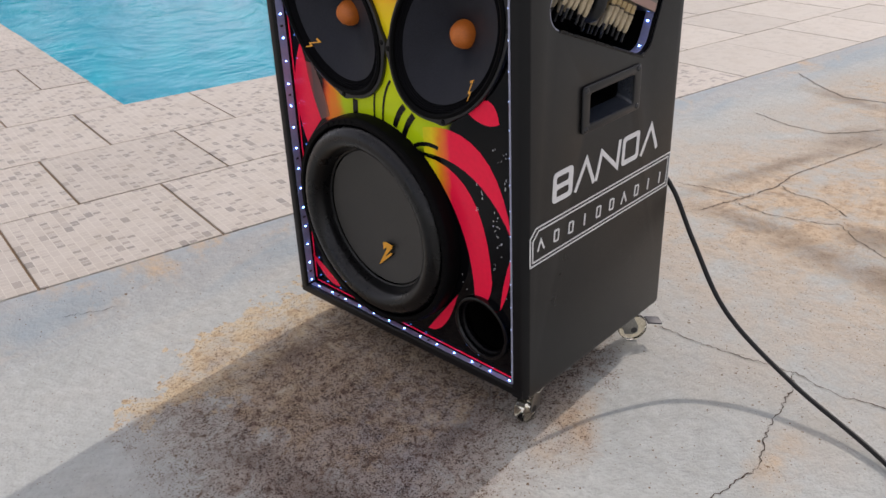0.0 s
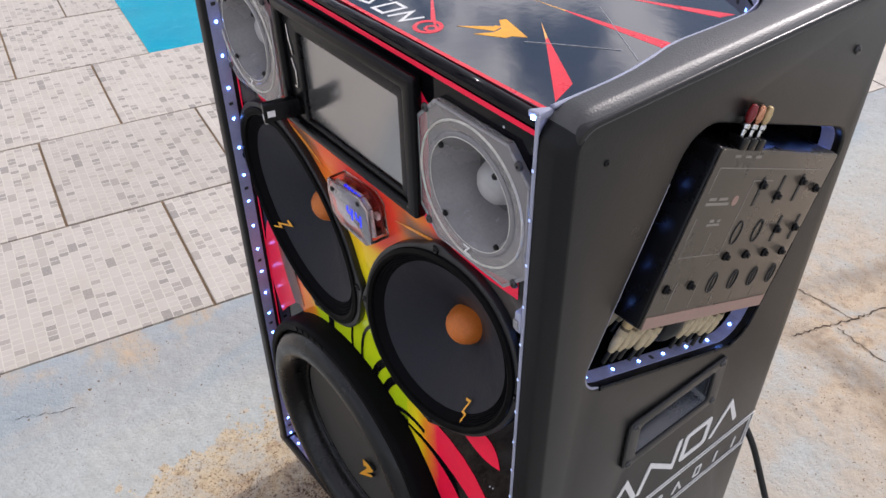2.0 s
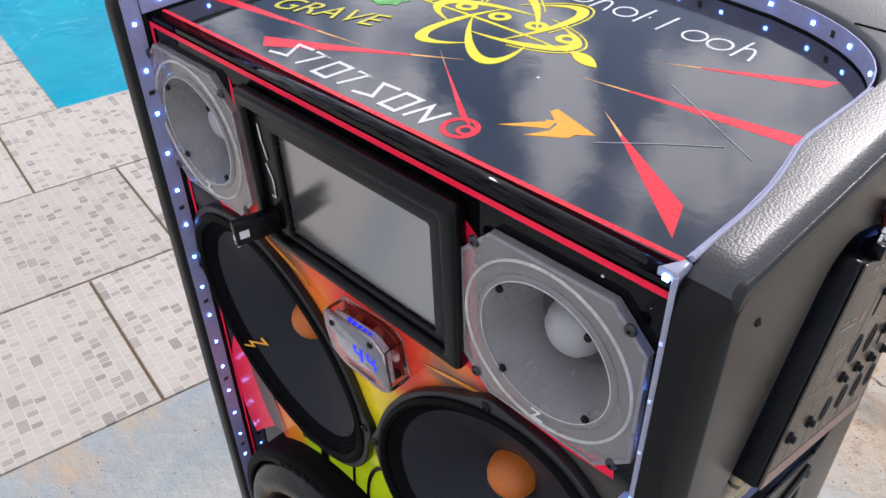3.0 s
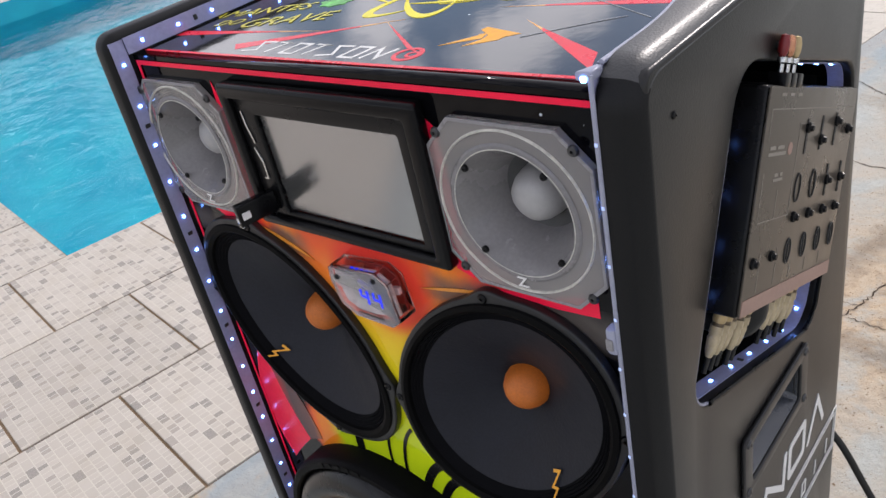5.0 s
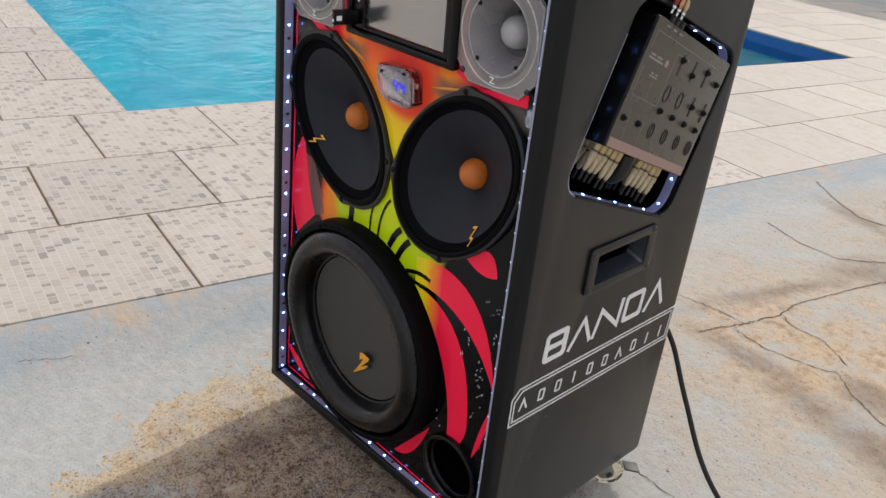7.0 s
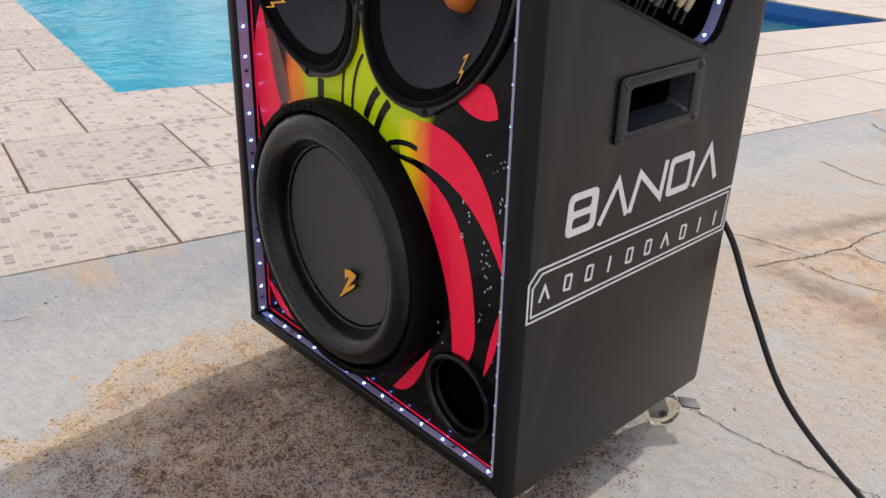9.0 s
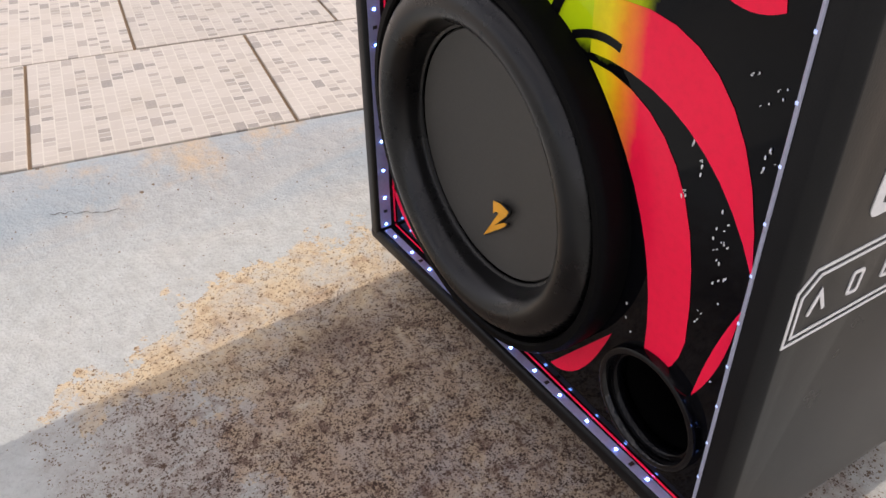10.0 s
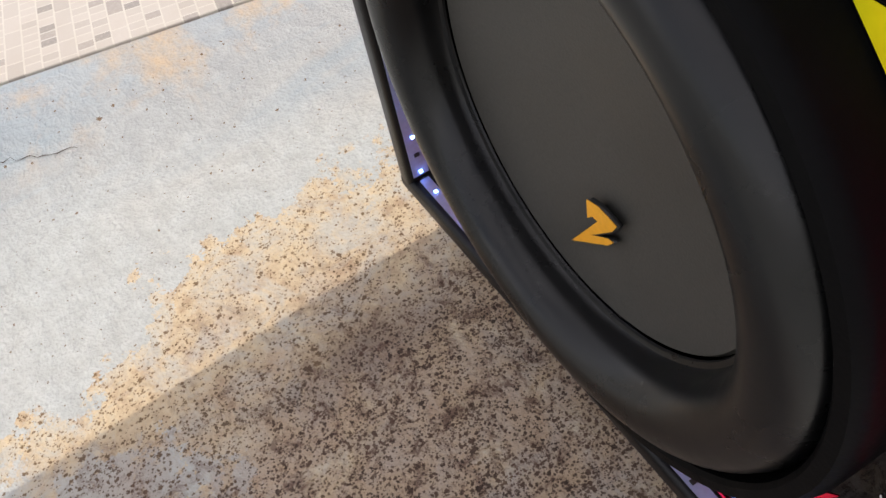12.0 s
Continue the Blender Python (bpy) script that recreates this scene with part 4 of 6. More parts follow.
# bass port
port = part("port", lathe([(0.0440, -0.002), (0.0441, 0.001), (0.0446, 0.005), (0.0465, 0.0078), (0.0490, 0.0082), (0.0512, 0.0072), (0.0520, 0.004), (0.0520, 0.0)], 56, at(PORT[0], 0, PORT[1]) @ FRONT), PORT_BLACK, cabinet, "glossy black flared bass port")
# tube wall coloured black for the shade deep in the port
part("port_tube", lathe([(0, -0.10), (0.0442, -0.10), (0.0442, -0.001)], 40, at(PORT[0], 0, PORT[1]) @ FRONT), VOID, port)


# painted flames on the baffle, each a thin coat of lacquer
def flame(loops, material, layer=1, name="flame_shape"):
    return part(name, plate(loops, 0.0004, 0, at(0, -0.0002 * layer, 0) @ FRONT), material, baffle, smooth=False)


flame([bend((-0.187, 0.450), (-0.050, 0.485), (-0.027, 0.322)) + bend((-0.027, 0.322), (-0.079, 0.4215), (-0.187, 0.412))[1:]], SWOOSH)
flame([bend((-0.187, 0.406), (-0.0705, 0.4095), (-0.066, 0.24)) + bend((-0.066, 0.24), (-0.070, 0.203), (-0.088, 0.200), 4)[1:] + bend((-0.101, 0.208), (-0.1015, 0.3245), (-0.187, 0.406))[:-1]], SWOOSH)
flame([leaf((-0.100, 0.488), (-0.044, 0.482), (-0.052, 0.535), (-0.07, 0.468))], RED)
flame([leaf((-0.029, 0.295), (-0.052, 0.20), (-0.03, 0.24), (-0.046, 0.25)) ], RED)
flame([leaf((-0.207, 0.106), (-0.136, 0.195), (-0.166, 0.106), (-0.172, 0.150))], RED)
flame([bend((-0.450, 0.535), (-0.502, 0.455), (-0.467, 0.366), 12) + bend((-0.450, 0.385), (-0.43, 0.405), (-0.421, 0.414), 3) + bend((-0.421, 0.414), (-0.440, 0.46), (-0.443, 0.505), 8)[1:]], RED)
flame([bend((-0.443, 0.505), (-0.440, 0.46), (-0.421, 0.414), 8) + bend((-0.398, 0.424), (-0.400, 0.455), (-0.425, 0.505), 8)], SMOKE_PAINT)
flame([leaf((-0.506, 0.145), (-0.43, 0.100), (-0.465, 0.085), (-0.47, 0.13))], RED)
flame([[(-0.112, 0.695), (-0.032, 0.711), (-0.032, 0.695), (-0.064, 0.693)]], RED)
flame([leaf((-0.184, 0.677), (-0.115, 0.691), (-0.15, 0.687), (-0.15, 0.681))], STREAK, 2)
flame([leaf((-0.367, 0.695), (-0.303, 0.673), (-0.33, 0.688), (-0.334, 0.681))], STREAK, 2)
flame([[(-0.441, 0.708), (-0.421, 0.709), (-0.385, 0.696), (-0.405, 0.690)]], RED, 2)
flame([[(-0.142, 0.818), (-0.130, 0.808), (-0.128, 0.70), (-0.142, 0.705)]], RED)
flame([[(-0.360, 0.826), (-0.352, 0.80), (-0.349, 0.715), (-0.357, 0.715), (-0.362, 0.80)]], RED)
for a, c, b, w in (((-0.329, 0.464), (-0.331, 0.45), (-0.332, 0.436), 0.011), ((-0.278, 0.492), (-0.288, 0.470), (-0.288, 0.440), 0.0032), ((-0.246, 0.506), (-0.266, 0.485), (-0.270, 0.440), 0.0036),
                   ((-0.221, 0.473), (-0.234, 0.463), (-0.245, 0.438), 0.009), ((-0.203, 0.463), (-0.216, 0.452), (-0.227, 0.428), 0.009), ((-0.158, 0.424), (-0.18, 0.430), (-0.206, 0.418), 0.006)):
    flame([stroke(bend(a, c, b, 8), w)], SLASH, 3, "brushstroke")
# chipped spots in the black, thickest beside the flames
chips = random.Random(11)
for x0, z0, wide_, high_, count in ((-0.056, 0.444, 0.004, 0.003, 4), (-0.045, 0.431, 0.003, 0.003, 2), (-0.035, 0.441, 0.004, 0.004, 4), (-0.034, 0.402, 0.004, 0.010, 7), (-0.087, 0.388, 0.002, 0.003, 2), (-0.079, 0.376, 0.003, 0.006, 4), (-0.088, 0.350, 0.003, 0.008, 5),
                                    (-0.055, 0.345, 0.004, 0.012, 6), (-0.056, 0.326, 0.008, 0.008, 8), (-0.050, 0.300, 0.006, 0.012, 5), (-0.058, 0.255, 0.006, 0.020, 4), (-0.120, 0.225, 0.004, 0.016, 3)):
    for k in range(count):
        cx, cz, r, slope_ = x0 + chips.uniform(-wide_, wide_), z0 + chips.uniform(-high_, high_), chips.uniform(0.0004, 0.0011), chips.uniform(40, 110)
        flame([turned([(r * chips.uniform(0.8, 2.2) * math.cos(a), r * chips.uniform(0.4, 0.9) * math.sin(a)) for a in [math.pi * q / 3 for q in range(6)]], slope_, cx, cz)], WHITE_INK, 3, "paint_chip")
# red pinstripes just inside the rim
flame([stroke([(inl + 0.006, BOTTOM + 0.018 + 0.01), (inh + 0.006, TOPZ - 0.006), (-0.0145, TOPZ - 0.006)], 0.0038)], RED, 4, "pinstripe")
flame([stroke([(inl + 0.006, BOTTOM + 0.018 + 0.006), (-WALL - 0.004, BOTTOM + 0.018 + 0.006)], 0.003)], RED, 4, "pinstripe")


# marks on the right side: a row of slanted bars and chevrons over a framed row of small ones
def mark(loops, name="lettering_shape", material=None, parent=None, m=SIDE, thick=0.0009):
    return part(name, plate(loops, thick, 0, m), material or WHITE_INK, parent or right, smooth=False)


UP = at(BOARD, 0, 0) @ SIDE


def slant(loop):
    return [(y + (z - 0.37) * 0.06, z) for y, z in loop]


zb, zt, wd = 0.366, 0.410, 0.0075
mark([slant(rounded(0.046, zb, 0.090, zt, 0.007, 3)), slant(rounded(0.0545, zb + wd, 0.0815, zb + 0.0185, 0.003, 3)), slant(rounded(0.0535, zt - 0.0185, 0.0805, zt - wd, 0.003, 3))], m=UP)
for y0 in (0.097, 0.261):
    mark([slant(stroke([(y0, zb), (y0 + 0.023, zt - 0.003), (y0 + 0.044, zb)], 0.0062))], m=UP)
mark([slant(stroke([(0.146, zb), (0.156, zt - 0.004), (0.198, zb + 0.004), (0.201, zt)], 0.0062))], m=UP)
mark([slant(rounded(0.209, zb, 0.253, zt, 0.006, 3)), slant(rounded(0.216, zb + wd, 0.246, zt - wd, 0.003, 3))], m=UP)
for g in (0.0, 0.0055):
    mark([[(-0.001 + g, 0.288 + g), (0.347 - g, 0.288 + g), (0.350 - g, 0.345 - g), (0.012 + g, 0.345 - g), (-0.001 + g, 0.332 - g)],
          [(0.001 + g, 0.290 + g), (0.3455 - g, 0.290 + g), (0.3482 - g, 0.343 - g), (0.0128 + g, 0.343 - g), (0.001 + g, 0.3312 - g)]], "lettering_frame", m=UP)
for k in range(10):
    y0, z0, z1 = 0.022 + 0.0332 * k, 0.3075 - 0.0007 * k, 0.3255 - 0.0007 * k
    if k in (0, 6):
        mark([stroke([(y0 - 0.006, z0), (y0 + 0.001, z1 - 0.002), (y0 + 0.008, z0)], 0.0028)], m=UP)
    elif k in (3, 8, 9):
        mark([stroke([(y0, z0), (y0 + 0.002, z1)], 0.0030)], m=UP)
    else:
        mark([turned(rounded(-0.0058, -0.0092, 0.0058, 0.0092, 0.002, 2), -6, y0 + 0.002, (z0 + z1) / 2), turned(rounded(-0.0034, -0.0068, 0.0034, 0.0068, 0.001, 2), -6, y0 + 0.002, (z0 + z1) / 2)], m=UP)


# printed shards and shapes on the top plate
prints = iter(range(10000))


def print_top(loops, material, name="printed_shape"):
    """A thin print on the top plate, each a hair above the last."""
    return part(name, plate(loops, 0.00008 + 0.000005 * (next(prints) % 60), 0, at(0, 0, TOPZ)), material, top, smooth=False)


for tri in ([(-0.116, 0.093), (-0.046, 0.052), (-0.036, 0.027)], [(-0.148, 0.128), (-0.034, 0.148), (-0.032, 0.136)], [(-0.128, 0.178), (-0.046, 0.219), (-0.05, 0.206)],
            [(-0.478, 0.055), (-0.32, 0.066), (-0.474, 0.043)], [(-0.362, 0.034), (-0.25, 0.088), (-0.35, 0.024)], [(-0.472, 0.15), (-0.325, 0.168), (-0.466, 0.138)],
            [(-0.41, 0.255), (-0.312, 0.186), (-0.385, 0.26)], [(-0.352, 0.29), (-0.266, 0.207), (-0.328, 0.29)], [(-0.246, 0.090), (-0.186, 0.044), (-0.168, 0.036)]):
    print_top([tri], RED_INK, "red_shard")
    far = max(tri, key=lambda q: sum(math.hypot(q[0] - o[0], q[1] - o[1]) for o in tri))
    foot = [(far[0] + 0.14 * (o[0] - far[0]), far[1] + 0.14 * (o[1] - far[1])) for o in tri if o != far]
    away = tuple(far[k] + 0.16 * (2 * far[k] - foot[0][k] - foot[1][k]) / 0.28 for k in (0, 1))
    print_top([[away, *foot]], TIP_INK, "pale_tip")
print_top([stroke([(inh + 0.004, 0.012), (-0.2, 0.014), (-0.014, 0.017)], 0.0034)], RED_INK, "pinstripe")
print_top([[(-0.1635, 0.0505), (-0.143, 0.0635), (-0.139, 0.0655), (-0.1415, 0.0755), (-0.1465, 0.0720), (-0.145, 0.0712)]], GOLD, "amber_arrow")
print_top([[(-0.145, 0.0515), (-0.125, 0.0645), (-0.124, 0.0700), (-0.1155, 0.0765), (-0.149, 0.0860), (-0.151, 0.0810), (-0.1385, 0.0720), (-0.1375, 0.0640)]], GOLD, "amber_arrow")
for i, line in enumerate(([(20, 18), (4, 17), (12, 3), (-5, 0)], [(0, 18), (19, 18), (11, 18), (3, 0)], (), [(0, 18), (19, 18), (11, 18), (3, 0)], [(20, 18), (4, 17), (12, 3), (-5, 0)], (), [(-2, 0), (4, 17), (13, 2), (20, 18)])):          # a row of plain slanted white strokes
    spread = lambda pts: [(-0.336 + 0.0212 * i + 0.00088 * a, 0.0225 + 0.0011 * b) for a, b in pts]
    print_top([stroke(spread(line), 0.0025)] if line else [spread([(-3, -1), (15, -1), (19, 19), (1, 19)]), spread([(0.5, 1.5), (12.5, 1.5), (15.5, 16.5), (3.5, 16.5)])], WHITE_INK, "white_bar_shape")
print_top([circle(-0.176, 0.034, 0.0115, 24), circle(-0.176, 0.034, 0.0082, 24)], RED_INK, "red_ring")
print_top([circle(-0.172, 0.034, 0.0055, 16), circle(-0.172, 0.034, 0.003, 16)], RED_INK, "red_ring")
for i in range(9):
    x0, y0 = -0.264 + 0.0190 * i, 0.228 - 0.0012 * i
    ring = [circle(x0 + 0.006, y0, 0.0090, 18), circle(x0 + 0.006, y0, 0.0073, 18)] if i in (0, 1, 3, 6, 7) else [stroke([(x0, y0 - 0.009), (x0 + 0.002, y0 + (0.017 if i in (4, 5, 8) else 0.009))], 0.0018)]
    print_top(ring, WHITE_INK, "white_round_shape")
    if i in (2, 8):
        print_top([stroke(bend((x0 + 0.002, y0 + 0.005), (x0 + 0.010, y0 + 0.015), (x0 + 0.012, y0 - 0.009), 6), 0.0017)], WHITE_INK, "white_round_shape")
for ang in (2, 62, 122):
    for a0, a1 in ((-100, 60), (80, 240)):
        sweep = [radians(a0 + (a1 - a0) * k / 22) for k in range(23)]
        arc = [(0.063 * math.cos(a), 0.024 * math.sin(a)) for a in sweep]
        arc2 = [((0.063 - 0.009 * math.sin(math.pi * k / 22) - 0.0004) * math.cos(a), (0.024 - 0.007 * math.sin(math.pi * k / 22) - 0.0004) * math.sin(a)) for k, a in enumerate(sweep)]
        print_top([turned(arc + arc2[::-1], ang, -0.252, 0.155)], YELLOW_INK, "yellow_orbit")
    thin = [radians(-70 + 140 * k / 16) for k in range(17)]
    print_top([turned([(0.067 * math.cos(a), 0.0275 * math.sin(a)) for a in thin] + [(0.0655 * math.cos(a), 0.0265 * math.sin(a)) for a in thin[::-1]], ang, -0.252, 0.155)], YELLOW_INK, "yellow_orbit")
for i, (x0, y0) in enumerate(((-0.322, 0.158), (-0.292, 0.160), (-0.262, 0.162), (-0.232, 0.166), (-0.203, 0.163))):
    print_top([stroke([(x0 - 0.010, y0 - 0.008), (x0 - 0.006, y0 + 0.008), (x0 + 0.002, y0 - 0.004), (x0 + 0.009, y0 + 0.008)], 0.0042)] if i == 0 else [turned([(0.0085 * math.cos(a), 0.007 * math.sin(a)) for a in [math.pi * k / 9 for k in range(18)]], 20, x0, y0), turned([(0.004 * math.cos(a), 0.003 * math.sin(a)) for a in [math.pi * k / 9 for k in range(18)]], 20, x0, y0)], YELLOW_INK, "yellow_block_shape")
print_top([leaf((-0.350, 0.147), (-0.178, 0.147), (-0.27, 0.156), (-0.27, 0.151))], YELLOW_INK, "yellow_sweep")
print_top([leaf((-0.190, 0.150), (-0.164, 0.142), (-0.176, 0.158), (-0.178, 0.136))], YELLOW_INK, "yellow_blob")
print_top([turned([((0.0155 + 0.0022 * math.sin(5 * a)) * math.cos(a), (0.0115 + 0.0016 * math.sin(7 * a)) * math.sin(a)) for a in [math.pi * k / 20 for k in range(40)]], 15, -0.347, 0.134)], GREEN_INK, "green_blob")


def words(body, size, spread=1.0, heavy=0.0):
    """Letters lying flat, a hair thick, their baseline starting at the origin."""
    cu = bpy.data.curves.new("words", "FONT")
    cu.body, cu.size, cu.shear, cu.extrude, cu.offset, cu.space_character = body, size, 0.35, 0.00006, heavy, spread
    ob = bpy.data.objects.new("words", cu)
    scene.collection.objects.link(ob)
    bpy.context.view_layer.update()
    me = bpy.data.meshes.new_from_object(ob.evaluated_get(bpy.context.evaluated_depsgraph_get()))
    bpy.data.objects.remove(ob)
    bpy.data.curves.remove(cu)
    me.materials.clear()
    return me


for body, x0, y0, size in (("AMANTES", -0.470, 0.084, 0.0245), ("DO", -0.440, 0.068, 0.0185), ("GRAVE", -0.405, 0.066, 0.0290)):
    text = part("lettering", words(body, size, 1.0, 0.0), OLIVE_INK, top, "yellow slanted lettering", smooth=False)
    text.matrix_local = at(x0, y0, TOPZ + 0.00045) @ Matrix.Rotation(radians(17), 4, "Z")

for a, c, b in (((-0.112, 0.070), (-0.085, 0.093), (-0.059, 0.111)), ((-0.120, 0.154), (-0.08, 0.131), (-0.042, 0.109))):
    print_top([stroke(bend(a, c, b, 6), 0.0005)], SCRATCH, "scratch")


# casters: clear amber wheel, zinc fork, brake pedal
def caster(x, y, turn, pedal):
    root = part("caster", plate([rounded(-0.024, -0.019, 0.024, 0.019, 0.004, 3)], 0.0025, 0, at(0, 0, BOTTOM - 0.0025)), CHROME, cabinet, "zinc swivel caster with clear amber wheel")
    root.matrix_local = at(x, y, 0) @ Matrix.Rotation(radians(turn), 4, "Z")
    ax = Matrix.Rotation(radians(90), 4, "Y")
    part("wheel", lathe([(0.006, -0.009), (0.019, -0.0095), (0.024, -0.008), (0.0255, -0.004), (0.0255, 0.004), (0.024, 0.008), (0.019, 0.0095), (0.006, 0.009), (0.006, -0.009)], 40, at(0, 0.012, 0.0265) @ ax), AMBER, root, "clear amber wheel")
    part("hub", lathe([(0, -0.0135), (0.0055, -0.0135), (0.0055, 0.0135), (0, 0.0135)], 14, at(0, 0.012, 0.0265) @ ax), SCREW_STEEL, root)
    for s in (-1, 1):
        part("fork", plate([[(-0.004, 0.020), (0.010, 0.018), (0.019, 0.022), (0.020, 0.032), (0.012, 0.050), (0.012, 0.060), (-0.014, 0.060), (-0.012, 0.044)]], 0.002, 0.0006, at(s * 0.012 - 0.001, 0, 0) @ SIDE), FORK, root)
    part("swivel", lathe([(0, 0.056), (0.014, 0.056), (0.016, 0.060), (0.015, BOTTOM - 0.0025), (0, BOTTOM - 0.0025)], 24), FORK, root)
    if pedal:
        part("brake_pedal", block((-0.011, 0.030, 0.0405), (0.011, 0.056, 0.0435), 0.001, Matrix.Rotation(radians(-10), 4, "X")), PEDAL, root)


caster(-0.030, 0.300, -40, True)
caster(-0.027, 0.036, 188, False)
caster(-0.480, 0.302, 12, True)
caster(-0.452, 0.085, 20, False)


# ---------------------------------------------------------------- LED strips
LED_BODY = block((-0.0012, -0.0012, 0), (0.0012, 0.0012, 0.0010), 0.0003)
LED_MESH = bpy.data.meshes.new("led")
LED_BODY.to_mesh(LED_MESH)
LED_BODY.free()
LED_MESH.materials.append(LED_GLOW)
CHIP_BM = block((-0.0017, -0.0023, 0), (0.0017, 0.0023, 0.001), 0.0002)
CHIP_MESH = bpy.data.meshes.new("chip")
CHIP_BM.to_mesh(CHIP_MESH)
CHIP_BM.free()
CHIP_MESH.materials.append(CHIP)
PITCH = 0.0373


def led_strip(label, line, up, offset=0.015, width=0.0095, back=0.0009):
    """A flexible strip along a line of points; up is the way its width runs; light points towards the inside."""
    root = thing("led_strip", at(*line[0]), label, "led strip", "led strips on the cabinet")
    base = Vector(line[0])
    up = Vector(up).normalized()
    bm = bmesh.new()
    prev = None
    for i, p in enumerate(line):
        p = Vector(p)
        d = (Vector(line[min(i + 1, len(line) - 1)]) - Vector(line[max(i - 1, 0)])).normalized()
        nrm = d.cross(up).normalized()
        row = [bm.verts.new(p - base + up * s * width / 2 + nrm * t) for s, t in ((-1, 0), (-1, back), (1, back), (1, 0))]
        if prev:
            for a in range(4):
                bm.faces.new((prev[a], prev[(a + 1) % 4], row[(a + 1) % 4], row[a]))
        prev = row
    bmesh.ops.recalc_face_normals(bm, faces=bm.faces)
    part("tape", bm, STRIP, root, smooth=False)
    run, nxt, k = 0.0, offset, 0
    for a, b in zip(line, line[1:]):
        a, b = Vector(a), Vector(b)
        seg = (b - a).length
        d = (b - a).normalized()
        nrm = d.cross(up).normalized()
        rot = Matrix((d, up, nrm)).transposed().to_4x4()
        while nxt <= run + seg:
            pos = a + d * (nxt - run) - base + nrm * back
            q = part("led", LED_MESH, LED_GLOW, root, smooth=False)
            q.matrix_local = Matrix.Translation(pos) @ rot
            if k % 3 == 1:
                q = part("resistor", CHIP_MESH, CHIP, root, smooth=False)
                q.matrix_local = Matrix.Translation(pos + d * PITCH * 0.5) @ rot
            nxt, k = nxt + PITCH, k + 1
        run += seg
    return root


ys = -0.0108
yr = -0.0052
led_strip("white LED strip lit blue-white along the edge away from the mixer", [(inh, ys, 0.857), (inl + 0.0005, ys, BOTTOM + 0.022)], (0, 1, 0), 0.020, 0.0135)
led_strip("white LED strip lit blue-white along the lower front edge", [(inl + 0.004, -0.0105, BOTTOM + 0.0185), (-WALL - 0.004, -0.0038, BOTTOM + 0.0185)], (0, 1, 0), 0.018, 0.0080)
led_strip("white LED strip lit blue-white along the edge on the mixer side", [(-0.0250, yr, BOTTOM + 0.022), (-0.0135, yr, 0.852)], (0, 1, 0), 0.02, 0.0085)
top_line = [(x + (0.0012 if x < -0.25 else -0.0012), y - (0.0012 if y > 0.2 else 0), TOPZ + 0.0086) for x, y in wall_line]
led_strip("white LED strip lit blue-white round the recessed top", top_line[::-1], (0, 0, 1), 0.016, 0.0140)
hole_line = turned(rounded(-0.126, -0.112, 0.121, 0.112, 0.028), HOLE_A, *HOLE_C)
hole_mid = tuple((a + b) / 2 for a, b in zip(hole_line[13], hole_line[14]))
led_strip("white LED strip lit blue inside the side opening", [(-0.012, y, z) for y, z in hole_line[20:] + hole_line[:14] + [hole_mid]], (-1, 0, 0), 0.02, 0.012).matrix_world = LEAN @ at(-0.012, *hole_line[20])

# milky tube along the right front edge, and the clip that ends it
tubing = tagged(part("silicone_tube", tube([(-0.0238, -RIM - 0.0003, 0.09), (-0.0185, -RIM - 0.0003, 0.45), (-0.0125, -RIM - 0.0003, 0.856)], 0.0014, 8, 4), SILICONE, None), "milky silicone edge tube with added glowing glints on the front rim", "edge trim")
# glowing beads stand in for glints of the strip's LEDs through the tube
BEAD_MESH = LED_MESH.copy()
BEAD_MESH.materials[0] = BEAD_GLOW
for k in range(20):
    z = 0.819 - PITCH * k
    bead = part("led_glint", BEAD_MESH, BEAD_GLOW, tubing, smooth=False)
    bead.matrix_local = at(-0.0238 + 0.01475 * (z - 0.09) - (0.0004 if z < 0.7 else 0), -RIM - 0.0011, z) @ FRONT @ Matrix.Diagonal((0.7, 0.9, 0.9, 1))
tagged(part("silicone_tube", tube([(x + 0.0005, y, HIGH - 0.001 + 0.0008) for x, y in wall_line if y < 0.2 and x > -0.1], 0.0016, 8, 4), SILICONE, None), "milky silicone edge tube on the top rim", "edge trim")
lip_start = tuple(hole[21][k] + 0.9 * (hole[20][k] - hole[21][k]) for k in (0, 1))
lip_end = tuple((hole[6][k] + hole[7][k]) / 2 for k in (0, 1))
tubing3 = tagged(part("silicone_tube", tube([(0.0036, y, z) for y, z in [lip_start] + hole[21:]], 0.0012, 8, 3), SILICONE, None), "milky silicone edge tube beside the side opening", "edge trim")
# black strip added to draw the shadow on the opening's lower lip
lip = tagged(part("lip_shade_strip", tube([(0.0036, y, z) for y, z in [hole[27]] + hole[:7] + [lip_end]], 0.0020, 8, 3), STEEL_BLACK, None), "black strip standing in for the shadowed lip under the side opening", "edge trim")
tubing3.matrix_world, lip.matrix_world = LEAN @ at(-0.0040, 0, 0), LEAN @ at(-0.0025, 0, 0)
clip = thing("cable_clip", at(-0.0190, -0.008, 0.690), "white plastic cable clip on the front rim", "clip")
part("body", block((-0.0034, -0.0045, -0.010), (0.0034, 0.0045, 0.009), 0.0018), SILICONE, clip)
part("tab", block((-0.0030, -0.0058, -0.006), (0.0016, -0.0042, 0.002), 0.0006), HAZE, clip)

corner = thing("corner_clip", at(-0.0170, -0.004, 0.848), "milky plastic corner clip joining the edge tubes", "clip")
